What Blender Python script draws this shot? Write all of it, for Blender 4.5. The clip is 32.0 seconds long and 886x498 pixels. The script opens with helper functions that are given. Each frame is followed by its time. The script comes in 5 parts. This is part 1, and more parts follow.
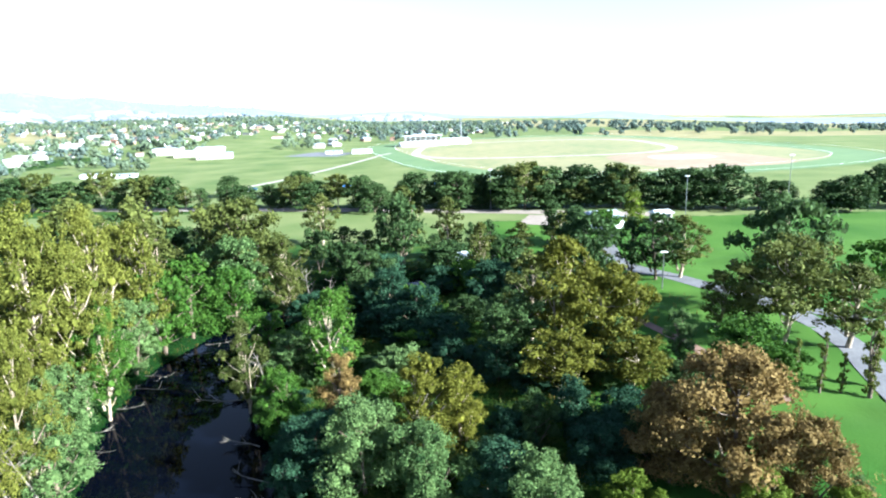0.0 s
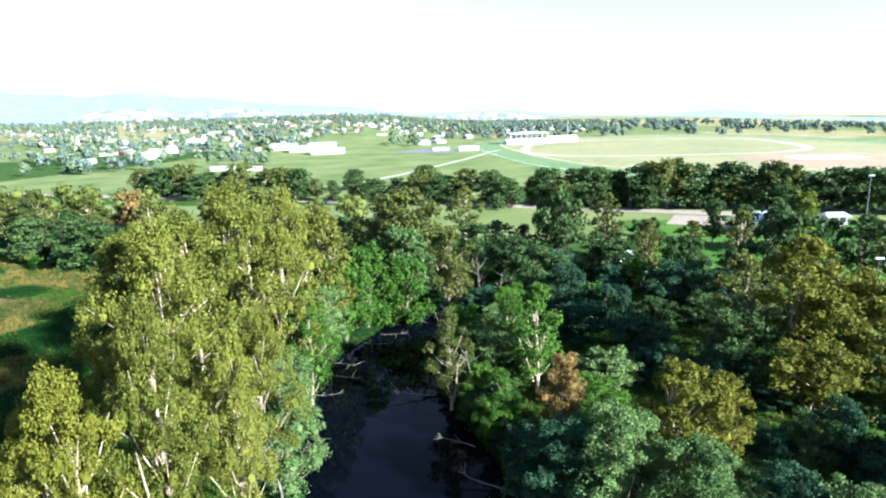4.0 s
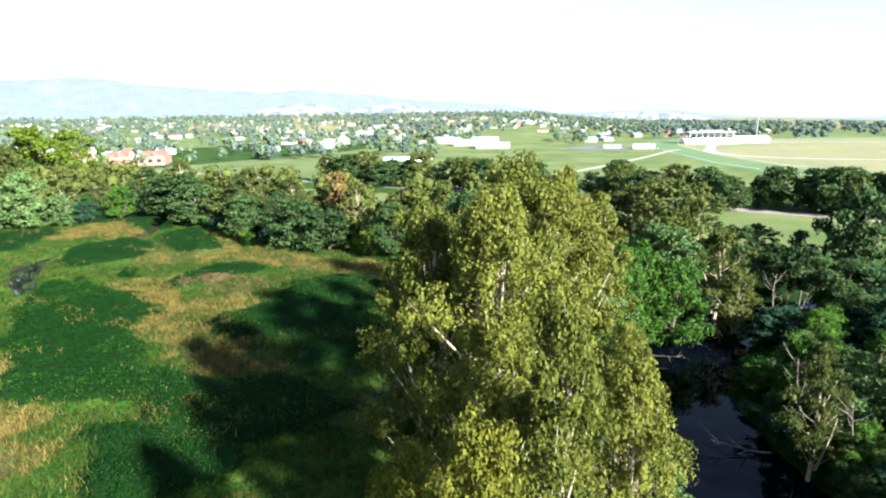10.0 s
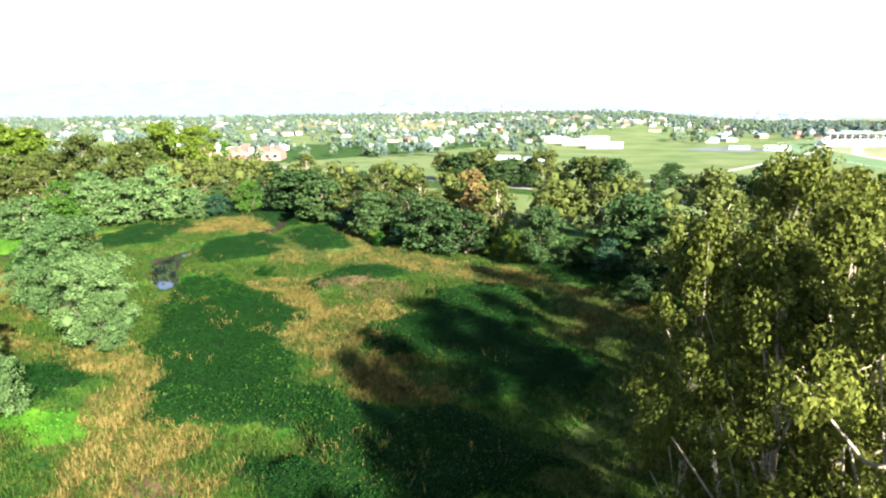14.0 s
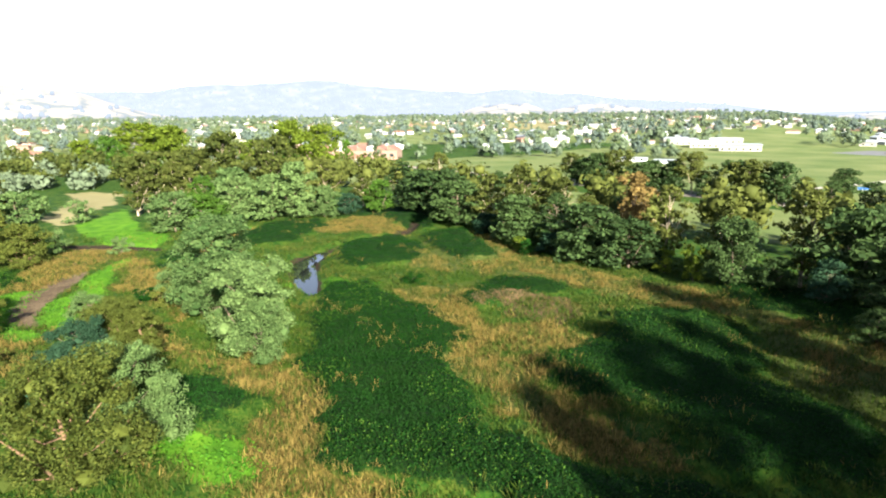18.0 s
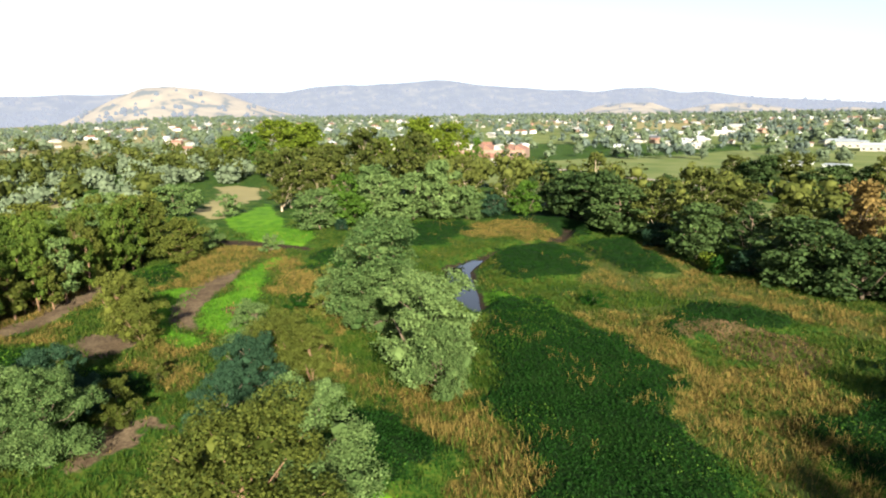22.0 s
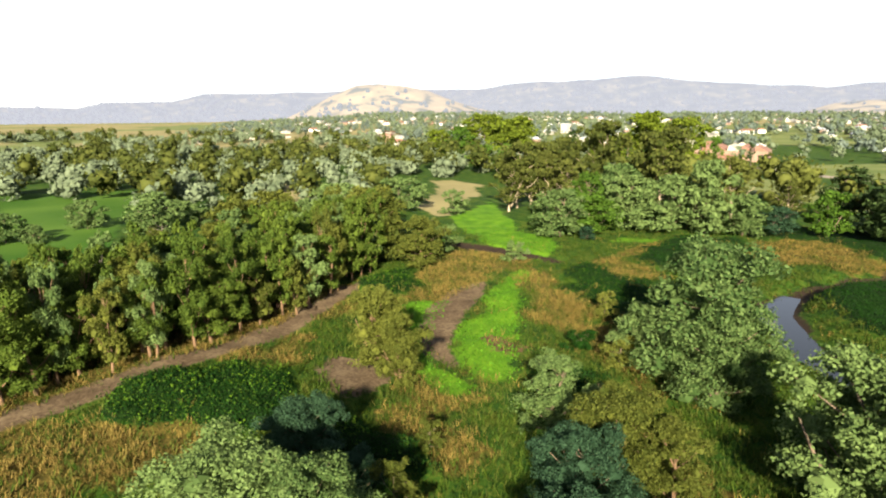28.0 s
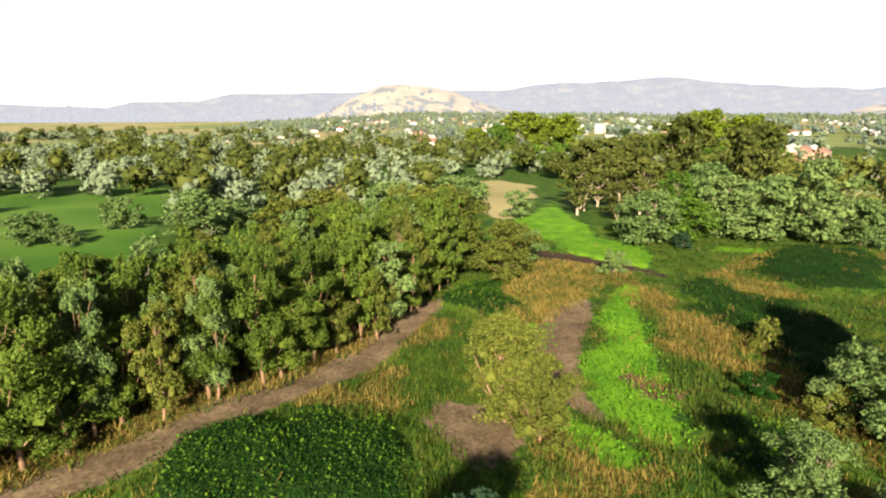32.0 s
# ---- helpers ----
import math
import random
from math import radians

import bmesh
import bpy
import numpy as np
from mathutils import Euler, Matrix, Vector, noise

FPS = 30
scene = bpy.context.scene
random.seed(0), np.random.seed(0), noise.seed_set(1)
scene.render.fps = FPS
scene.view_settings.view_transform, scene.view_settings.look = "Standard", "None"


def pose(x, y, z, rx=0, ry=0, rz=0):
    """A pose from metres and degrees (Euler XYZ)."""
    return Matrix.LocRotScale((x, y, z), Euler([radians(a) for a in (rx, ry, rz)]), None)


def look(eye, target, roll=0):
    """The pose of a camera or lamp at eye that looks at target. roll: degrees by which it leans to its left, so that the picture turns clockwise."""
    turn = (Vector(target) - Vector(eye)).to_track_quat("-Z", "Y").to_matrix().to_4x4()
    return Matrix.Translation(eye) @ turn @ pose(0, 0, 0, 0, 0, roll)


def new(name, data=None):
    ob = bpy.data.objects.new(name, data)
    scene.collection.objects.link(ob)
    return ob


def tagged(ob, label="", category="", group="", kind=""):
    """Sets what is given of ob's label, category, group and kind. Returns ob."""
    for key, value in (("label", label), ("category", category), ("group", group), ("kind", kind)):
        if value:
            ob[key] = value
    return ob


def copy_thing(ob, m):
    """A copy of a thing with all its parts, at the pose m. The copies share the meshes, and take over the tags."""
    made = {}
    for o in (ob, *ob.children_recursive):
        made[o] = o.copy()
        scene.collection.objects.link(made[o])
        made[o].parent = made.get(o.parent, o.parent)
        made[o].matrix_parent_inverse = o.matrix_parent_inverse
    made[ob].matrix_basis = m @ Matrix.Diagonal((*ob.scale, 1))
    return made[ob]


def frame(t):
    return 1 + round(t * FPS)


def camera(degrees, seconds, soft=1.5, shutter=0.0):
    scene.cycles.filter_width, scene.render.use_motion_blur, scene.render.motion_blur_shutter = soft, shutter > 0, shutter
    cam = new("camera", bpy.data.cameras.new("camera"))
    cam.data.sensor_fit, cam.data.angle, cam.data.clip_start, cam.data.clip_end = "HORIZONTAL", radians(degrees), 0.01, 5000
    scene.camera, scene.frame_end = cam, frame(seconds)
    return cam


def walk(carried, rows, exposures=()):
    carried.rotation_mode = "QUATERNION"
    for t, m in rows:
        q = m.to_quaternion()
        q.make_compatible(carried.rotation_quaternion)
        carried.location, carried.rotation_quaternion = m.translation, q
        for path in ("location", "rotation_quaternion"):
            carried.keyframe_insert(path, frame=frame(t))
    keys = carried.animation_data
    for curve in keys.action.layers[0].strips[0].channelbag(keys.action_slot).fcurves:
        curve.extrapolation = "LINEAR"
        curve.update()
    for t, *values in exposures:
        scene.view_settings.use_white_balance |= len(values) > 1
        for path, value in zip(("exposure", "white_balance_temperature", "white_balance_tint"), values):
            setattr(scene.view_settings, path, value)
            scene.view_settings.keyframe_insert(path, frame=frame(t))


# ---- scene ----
cam = camera(74.2, 32.0, soft=2.1)
PATH = [
    (0, (1.289, 1.676, 32.489), (1.201, 3.621, 32.031), -2.0),
    (0.5, (-0.528, 2.004, 32.45), (-0.643, 3.947, 31.993), -2.0),
    (1, (-2.243, 2.168, 32.35), (-2.39, 4.11, 31.893), -2.1),
    (1.5, (-4.039, 2.327, 32.406), (-4.22, 4.266, 31.949), -2.1),
    (2, (-5.902, 2.478, 32.22), (-6.124, 4.412, 31.763), -2.1),
    (2.5, (-7.591, 2.767, 32.051), (-7.851, 4.697, 31.595), -2.0),
    (3, (-9.52, 3.067, 31.898), (-9.826, 4.991, 31.443), -2.0),
    (3.5, (-11.532, 3.599, 31.625), (-11.875, 5.516, 31.172), -2.0),
    (5.5, (-17.707, 7.639, 29.293), (-18.216, 9.521, 28.847), -1.6),
    (6, (-19.263, 8.272, 29.02), (-19.81, 10.144, 28.575), -1.5),
    (6.5, (-21.119, 8.88, 28.693), (-21.701, 10.741, 28.249), -1.4),
    (7, (-22.954, 9.554, 28.445), (-23.574, 11.402, 28.001), -1.3),
    (7.5, (-24.674, 10.351, 28.221), (-25.336, 12.185, 27.776), -1.2),
    (8, (-26.183, 10.88, 28.085), (-26.885, 12.699, 27.64), -1.3),
    (8.5, (-27.718, 11.446, 27.955), (-28.455, 13.251, 27.513), -1.3),
    (9, (-29.273, 11.934, 28.088), (-30.044, 13.725, 27.644), -1.1),
    (9.5, (-31.149, 12.591, 27.934), (-31.95, 14.369, 27.491), -1.1),
    (10, (-32.925, 13.209, 27.858), (-33.756, 14.973, 27.415), -1.1),
    (10.5, (-34.578, 13.756, 27.815), (-35.442, 15.504, 27.372), -1.0),
    (11, (-36.447, 14.437, 27.608), (-37.347, 16.168, 27.167), -1.0),
    (11.5, (-38.221, 15.013, 27.597), (-39.151, 16.728, 27.154), -1.0),
    (12, (-40.028, 15.656, 27.358), (-40.994, 17.35, 26.917), -1.0),
    (12.5, (-41.815, 16.27, 27.244), (-42.814, 17.946, 26.803), -1.0),
    (13, (-43.678, 16.848, 27.129), (-44.712, 18.502, 26.688), -1.0),
    (13.5, (-45.501, 17.334, 26.989), (-46.565, 18.969, 26.549), -0.9),
    (14, (-47.302, 17.708, 26.937), (-48.4, 19.321, 26.497), -0.9),
    (14.5, (-48.638, 17.878, 27.022), (-49.77, 19.467, 26.581), -1.0),
    (16.5, (-56.285, 19.229, 26.551), (-57.546, 20.718, 26.115), -0.8),
    (17, (-58.221, 19.694, 26.299), (-59.514, 21.157, 25.865), -0.9),
    (17.5, (-60.037, 19.907, 26.238), (-61.364, 21.34, 25.803), -0.9),
    (18, (-61.835, 20.155, 26.126), (-63.193, 21.559, 25.693), -0.8),
    (18.5, (-63.678, 20.354, 26.002), (-65.069, 21.724, 25.57), -0.9),
    (19, (-65.5, 20.561, 25.905), (-66.922, 21.899, 25.474), -0.9),
    (19.5, (-67.466, 20.741, 25.783), (-68.919, 22.046, 25.353), -0.9),
    (20, (-69.317, 20.868, 25.701), (-70.799, 22.14, 25.271), -0.9),
    (20.5, (-71.361, 20.968, 25.592), (-72.873, 22.205, 25.162), -0.8),
    (21, (-73.233, 21.092, 25.52), (-74.774, 22.292, 25.09), -0.8),
    (21.5, (-75.323, 21.081, 25.454), (-76.895, 22.239, 25.025), -0.7),
    (22, (-77.13, 20.981, 25.406), (-78.729, 22.103, 24.976), -0.6),
    (22.5, (-79.234, 20.919, 25.332), (-80.861, 22.001, 24.901), -0.5),
    (23, (-81.124, 20.811, 25.295), (-82.776, 21.852, 24.863), -0.4),
    (23.5, (-83.148, 20.658, 25.307), (-84.825, 21.656, 24.873), -0.2),
    (24, (-85.121, 20.446, 25.043), (-86.821, 21.406, 24.611), -0.1),
    (24.5, (-87.464, 20.43, 24.692), (-89.193, 21.338, 24.26), -0.3),
    (25, (-89.259, 20.311, 24.547), (-91.011, 21.173, 24.115), -0.3),
    (25.5, (-91.442, 20.081, 24.292), (-93.217, 20.894, 23.861), -0.3),
    (27.5, (-99.241, 18.8, 23.987), (-101.091, 19.423, 23.552), -0.1),
    (28, (-101.038, 18.341, 23.955), (-102.903, 18.915, 23.519), -0.0),
    (28.5, (-103.117, 17.816, 23.845), (-104.993, 18.353, 23.409), 0.2),
    (29, (-105.154, 17.273, 23.704), (-107.035, 17.796, 23.267), 0.2),
    (29.5, (-107.26, 16.601, 23.372), (-109.143, 17.117, 22.938), 0.2),
    (30, (-109.076, 16.018, 23.254), (-110.959, 16.531, 22.818), 0.2),
    (30.5, (-110.854, 15.289, 23.021), (-112.737, 15.801, 22.585), 0.2),
    (31, (-112.706, 14.669, 22.72), (-114.59, 15.179, 22.286), 0.3),
    (31.5, (-114.548, 13.874, 22.417), (-116.434, 14.382, 21.983), 0.2),
    (32, (-116.492, 13.069, 22.11), (-118.378, 13.577, 21.677), 0.3),
]
walk(cam, [(t, look(eye, target, roll)) for t, eye, target, roll in PATH],
     exposures=[(0.0, 2.85, 4600, 10), (9.0, 2.6, 4900, 10), (13.0, 2.9, 5100, 10), (19.0, 2.45, 5550, 11), (23.0, 2.05, 5800, 12), (28.0, 2.12, 6150, 13), (32.0, 2.2, 6300, 14)])

# ---- light ----
SUN_AZ, SUN_EL = radians(113.0), radians(24.0)     # clockwise from +y
world = bpy.data.worlds.new("sky")
scene.world = world
world.use_nodes = True
wn, wl = world.node_tree.nodes, world.node_tree.links
sky = wn.new("ShaderNodeTexSky")
sky.sky_type = "NISHITA"
sky.sun_disc = False
sky.sun_elevation, sky.sun_rotation = SUN_EL, SUN_AZ
sky.air_density, sky.dust_density, sky.ozone_density = 1.0, 0.08, 1.6
wn["Background"].inputs["Strength"].default_value = 0.042
milky = wn.new("ShaderNodeHueSaturation")          # thin high haze takes most of the blue out
milky.inputs["Saturation"].default_value = 0.42
wl.new(sky.outputs[0], milky.inputs["Color"])
wl.new(milky.outputs[0], wn["Background"].inputs[0])
sun = bpy.data.lights.new("sun", "SUN")
sun.energy, sun.angle, sun.color = 5.7, radians(2.0), (1.0, 0.88, 0.60)
sun_ob = new("sun", sun)
sun_from = Vector((math.sin(SUN_AZ) * math.cos(SUN_EL), math.cos(SUN_AZ) * math.cos(SUN_EL), math.sin(SUN_EL)))
sun_ob.rotation_euler = sun_from.to_track_quat("Z", "Y").to_euler()


# ---- materials ----
def nodes_of(name):
    m = bpy.data.materials.new(name)
    m.use_nodes = True
    nt = m.node_tree
    return m, nt.nodes, nt.links, nt.nodes["Principled BSDF"]


def ramp(nd, stops):
    r = nd.new("ShaderNodeValToRGB")
    el = r.color_ramp.elements
    while len(el) < len(stops):
        el.new(0.5)
    for e, (p, c) in zip(el, stops):
        e.position, e.color = p, (*c, 1)
    return r


def surface(name, dark, light, scale=0.5, rough=0.9, bump=0.3, fine=8.0, metal=0.0):
    """Two-scale noise between two colours, with relief."""
    m, nd, lk, p = nodes_of(name)
    tc = nd.new("ShaderNodeNewGeometry")
    a, b = nd.new("ShaderNodeTexNoise"), nd.new("ShaderNodeTexNoise")
    for n, s in ((a, scale), (b, scale * fine)):
        n.inputs["Scale"].default_value, n.inputs["Detail"].default_value = s, 6
        lk.new(tc.outputs["Position"], n.inputs["Vector"])
    mix = nd.new("ShaderNodeMath")
    mix.operation = "ADD"
    lk.new(a.outputs[0], mix.inputs[0])
    lk.new(b.outputs[0], mix.inputs[1])
    r = ramp(nd, [(0.36, dark), (0.64, light)])
    half = nd.new("ShaderNodeMath")
    half.operation, half.inputs[1].default_value = "MULTIPLY", 0.5
    lk.new(mix.outputs[0], half.inputs[0])
    lk.new(half.outputs[0], r.inputs[0])
    lk.new(r.outputs[0], p.inputs["Base Color"])
    bp = nd.new("ShaderNodeBump")
    bp.inputs["Strength"].default_value, bp.inputs["Distance"].default_value = bump, 0.1
    lk.new(b.outputs[0], bp.inputs["Height"])
    lk.new(bp.outputs[0], p.inputs["Normal"])
    p.inputs["Roughness"].default_value, p.inputs["Metallic"].default_value = rough, metal
    return m


def leaf_mat(name, dark, light, through_light=0.32):
    """Leaves: each leaf and each tree its own tint, some light passing through."""
    m, nd, lk, p = nodes_of(name)
    geo, info = nd.new("ShaderNodeNewGeometry"), nd.new("ShaderNodeObjectInfo")
    mx = nd.new("ShaderNodeMath")
    mx.operation, mx.inputs[1].default_value = "MULTIPLY", 0.6
    lk.new(geo.outputs["Random Per Island"], mx.inputs[0])
    ad = nd.new("ShaderNodeMath")
    ad.operation, ad.inputs[1].default_value = "MULTIPLY_ADD", 0.4
    lk.new(info.outputs["Random"], ad.inputs[0])
    lk.new(mx.outputs[0], ad.inputs[2])
    r = ramp(nd, [(0.05, dark), (0.95, light)])
    lk.new(ad.outputs[0], r.inputs[0])
    lk.new(r.outputs[0], p.inputs["Base Color"])
    p.inputs["Roughness"].default_value = 0.75
    p.inputs["Specular IOR Level"].default_value = 0.12
    tr, sh = nd.new("ShaderNodeBsdfTranslucent"), nd.new("ShaderNodeMixShader")
    lk.new(r.outputs[0], tr.inputs[0])
    sh.inputs[0].default_value = through_light
    lk.new(p.outputs[0], sh.inputs[1])
    lk.new(tr.outputs[0], sh.inputs[2])
    lk.new(sh.outputs[0], nd["Material Output"].inputs[0])
    return m


LEAF = {
    "gum": leaf_mat("leaf_gum", (0.024, 0.034, 0.005), (0.100, 0.110, 0.022)),
    # gum leaves again, coloured lighter for the sun on the near bank
    "rivergum": leaf_mat("leaf_gum_sunlit", (0.036, 0.045, 0.004), (0.136, 0.138, 0.018)),
    "yellow": leaf_mat("leaf_yellow", (0.040, 0.044, 0.0035), (0.120, 0.118, 0.010)),
    "silver": leaf_mat("leaf_silver", (0.028, 0.058, 0.014), (0.118, 0.168, 0.052)),
    "blue": leaf_mat("leaf_blue", (0.007225, 0.0238, 0.0112), (0.0352, 0.0726, 0.03553)),
    "olive": leaf_mat("leaf_olive", (0.028, 0.040, 0.005), (0.104, 0.114, 0.018)),
    "brown": leaf_mat("leaf_brown", (0.075, 0.052, 0.014), (0.190, 0.128, 0.040)),
    "dark": leaf_mat("leaf_dark", (0.014, 0.030, 0.008), (0.056, 0.088, 0.024)),
    "young": leaf_mat("leaf_young", (0.018, 0.046, 0.0035), (0.070, 0.130, 0.012)),
    "lime": leaf_mat("leaf_lime", (0.045, 0.070, 0.004), (0.130, 0.165, 0.012)),
    "green": leaf_mat("leaf_green", (0.018, 0.040, 0.004), (0.086, 0.122, 0.015)),
    "bramble": leaf_mat("leaf_bramble", (0.0040, 0.021, 0.0009), (0.0105, 0.044, 0.0018)),
    "straw": leaf_mat("leaf_straw", (0.070, 0.054, 0.012), (0.27, 0.190, 0.050)),
    "grass": leaf_mat("leaf_grass", (0.010, 0.030, 0.0015), (0.060, 0.092, 0.007)),
    "reed": leaf_mat("leaf_reed", (0.02788, 0.04182, 0.00474), (0.1082, 0.1155, 0.01964)),
    "fern": leaf_mat("leaf_fern", (0.020, 0.056, 0.002), (0.085, 0.150, 0.008)),
    "lush": leaf_mat("leaf_lush", (0.014, 0.062, 0.002), (0.075, 0.175, 0.006)),
    # town leaves: paled and greyed in colour to stand for distance haze
    "town": leaf_mat("leaf_town_hazed", (0.064, 0.088, 0.050), (0.150, 0.182, 0.110)),
    "towndark_hazed": leaf_mat("leaf_town_dark_hazed", (0.056, 0.078, 0.068), (0.120, 0.150, 0.122)),
}
BARK_PALE = surface("bark_pale", (0.12, 0.085, 0.055), (0.34, 0.27, 0.19), 1.5, 0.8)
BARK_DARK = surface("bark_dark", (0.042, 0.0315, 0.021), (0.14, 0.098, 0.063), 2.0, 0.9)
BARK_ORANGE = surface("bark_orange", (0.07, 0.038, 0.018), (0.17, 0.098, 0.05), 2.0, 0.85)
DEADWOOD = surface("deadwood", (0.05, 0.04, 0.032), (0.15, 0.125, 0.10), 2.0, 0.85)


def ground_mat():
    """Soil and turf; the zones come from what grows there and, far off, from haze (attributes), ragged by noise."""
    m, nd, lk, p = nodes_of("ground_turf")
    geo = nd.new("ShaderNodeNewGeometry")

    def nz(scale, detail=6):
        n = nd.new("ShaderNodeTexNoise")
        n.inputs["Scale"].default_value, n.inputs["Detail"].default_value = scale, detail
        lk.new(geo.outputs["Position"], n.inputs["Vector"])
        return n.outputs[0]

    broad, mid, small = nz(0.035), nz(0.35), nz(3.0)

    def blend(stops, fac):
        r = ramp(nd, stops)
        lk.new(fac, r.inputs[0])
        return r.outputs[0]

    mixed = nd.new("ShaderNodeMath")
    mixed.operation, mixed.inputs[1].default_value = "MULTIPLY_ADD", 0.5
    lk.new(mid, mixed.inputs[0])
    soft_small = nd.new("ShaderNodeMath")
    soft_small.operation, soft_small.inputs[1].default_value = "MULTIPLY", 0.5
    lk.new(small, soft_small.inputs[0])
    lk.new(soft_small.outputs[0], mixed.inputs[2])
    col = blend([(0.38, (0.005, 0.020, 0.0015)), (0.50, (0.018, 0.046, 0.003)), (0.63, (0.052, 0.066, 0.007))], mixed.outputs[0])
    looks = (
        ("dry", [(0.3, (0.026, 0.022, 0.004)), (0.52, (0.060, 0.048, 0.009)), (0.7, (0.135, 0.092, 0.021))], small),
        ("pale", [(0.3, (0.018, 0.032, 0.006)), (0.7, (0.060, 0.066, 0.014))], small),
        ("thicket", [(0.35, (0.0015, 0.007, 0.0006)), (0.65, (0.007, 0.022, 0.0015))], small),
        ("lush", [(0.3, (0.030, 0.088, 0.003)), (0.7, (0.080, 0.16, 0.006))], mid),
        ("lawn", [(0.35, (0.022, 0.060, 0.004)), (0.65, (0.050, 0.096, 0.011))], broad),
        # paddock grass, lightened in colour for the haze over far ground
        ("paddock", [(0.35, (0.0656, 0.092, 0.024)), (0.65, (0.12, 0.132, 0.048))], broad),
        ("rust", [(0.36, (0.022, 0.016, 0.006)), (0.64, (0.105, 0.066, 0.034))], mixed.outputs[0]),
        ("earth", [(0.34, (0.036, 0.024, 0.014)), (0.5, (0.075, 0.052, 0.032)), (0.66, (0.135, 0.100, 0.062))], mixed.outputs[0]),
        ("mud", [(0.3, (0.0096, 0.0064, 0.00448)), (0.7, (0.0288, 0.0192, 0.0128))], small),
        ("tan", [(0.3, (0.125, 0.112, 0.050)), (0.7, (0.21, 0.180, 0.088))], broad),
    )
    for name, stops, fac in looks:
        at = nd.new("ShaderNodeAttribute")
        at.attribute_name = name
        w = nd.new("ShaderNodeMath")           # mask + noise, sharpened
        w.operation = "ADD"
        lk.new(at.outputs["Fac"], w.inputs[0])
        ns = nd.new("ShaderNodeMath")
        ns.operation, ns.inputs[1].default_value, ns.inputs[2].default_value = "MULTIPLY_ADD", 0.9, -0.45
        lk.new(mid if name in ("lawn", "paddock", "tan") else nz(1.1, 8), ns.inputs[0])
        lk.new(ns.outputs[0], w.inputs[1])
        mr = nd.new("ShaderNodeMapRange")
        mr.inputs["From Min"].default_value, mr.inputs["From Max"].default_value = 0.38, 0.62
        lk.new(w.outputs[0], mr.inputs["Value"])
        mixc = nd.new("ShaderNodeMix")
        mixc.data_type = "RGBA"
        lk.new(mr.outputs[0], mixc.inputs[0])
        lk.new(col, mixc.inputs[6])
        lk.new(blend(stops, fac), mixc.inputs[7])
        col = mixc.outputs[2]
    lk.new(col, p.inputs["Base Color"])
    p.inputs["Roughness"].default_value = 0.95
    p.inputs["Specular IOR Level"].default_value = 0.1
    bp = nd.new("ShaderNodeBump")
    bp.inputs["Strength"].default_value, bp.inputs["Distance"].default_value = 0.35, 0.12
    lk.new(small, bp.inputs["Height"])
    lk.new(bp.outputs[0], p.inputs["Normal"])
    return m


def water_mat(name, tint, rough, shine):
    m, nd, lk, p = nodes_of(name)
    p.inputs["Base Color"].default_value = (*tint, 1)
    p.inputs["Roughness"].default_value = rough
    p.inputs["IOR"].default_value = 1.33
    p.inputs["Specular IOR Level"].default_value = shine
    geo, n, bp = nd.new("ShaderNodeNewGeometry"), nd.new("ShaderNodeTexNoise"), nd.new("ShaderNodeBump")
    n.inputs["Scale"].default_value, n.inputs["Detail"].default_value = 0.8, 3
    lk.new(geo.outputs["Position"], n.inputs["Vector"])
    lk.new(n.outputs[0], bp.inputs["Height"])
    bp.inputs["Strength"].default_value, bp.inputs["Distance"].default_value = 0.05, 0.05
    lk.new(bp.outputs[0], p.inputs["Normal"])
    return m


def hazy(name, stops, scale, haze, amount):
    """Distant country seen through kilometres of lit air: the haze is mixed in as emission."""
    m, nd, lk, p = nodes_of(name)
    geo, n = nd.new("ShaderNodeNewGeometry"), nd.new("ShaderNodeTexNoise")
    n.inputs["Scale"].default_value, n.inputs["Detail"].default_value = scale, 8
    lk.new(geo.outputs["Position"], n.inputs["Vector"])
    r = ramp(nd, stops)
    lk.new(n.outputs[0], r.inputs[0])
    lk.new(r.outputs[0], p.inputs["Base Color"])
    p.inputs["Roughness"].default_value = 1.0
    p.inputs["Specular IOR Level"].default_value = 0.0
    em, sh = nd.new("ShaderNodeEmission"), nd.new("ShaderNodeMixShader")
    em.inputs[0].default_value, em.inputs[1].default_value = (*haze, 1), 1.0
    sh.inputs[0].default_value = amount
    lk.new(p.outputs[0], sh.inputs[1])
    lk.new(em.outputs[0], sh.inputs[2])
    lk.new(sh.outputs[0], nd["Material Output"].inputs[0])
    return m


WHITE = surface("white_paint", (0.44, 0.44, 0.43), (0.60, 0.60, 0.59), 0.6, 0.6, 0.1)
ROOF_GREY = surface("roof_steel", (0.16, 0.175, 0.20), (0.30, 0.32, 0.35), 0.4, 0.5, 0.1)
ROOF_WHITE = surface("roof_white", (0.30, 0.31, 0.33), (0.46, 0.47, 0.49), 0.4, 0.5, 0.1)
ROOF_RED = surface("roof_tile", (0.12, 0.055, 0.035), (0.20, 0.10, 0.07), 0.6, 0.8, 0.2)
ROOF_DARK = surface("roof_slate", (0.0288, 0.0288, 0.036), (0.072, 0.072, 0.0864), 0.6, 0.7, 0.2)
BRICK = surface("brick_wall", (0.14, 0.085, 0.06), (0.24, 0.16, 0.12), 0.8, 0.9, 0.2)
CREAM = surface("cream_wall", (0.22, 0.20, 0.17), (0.36, 0.34, 0.30), 0.8, 0.9, 0.2)
GLASS_DARK = surface("window_glass", (0.0096, 0.012, 0.0144), (0.024, 0.0288, 0.0336), 1.0, 0.15, 0.0)
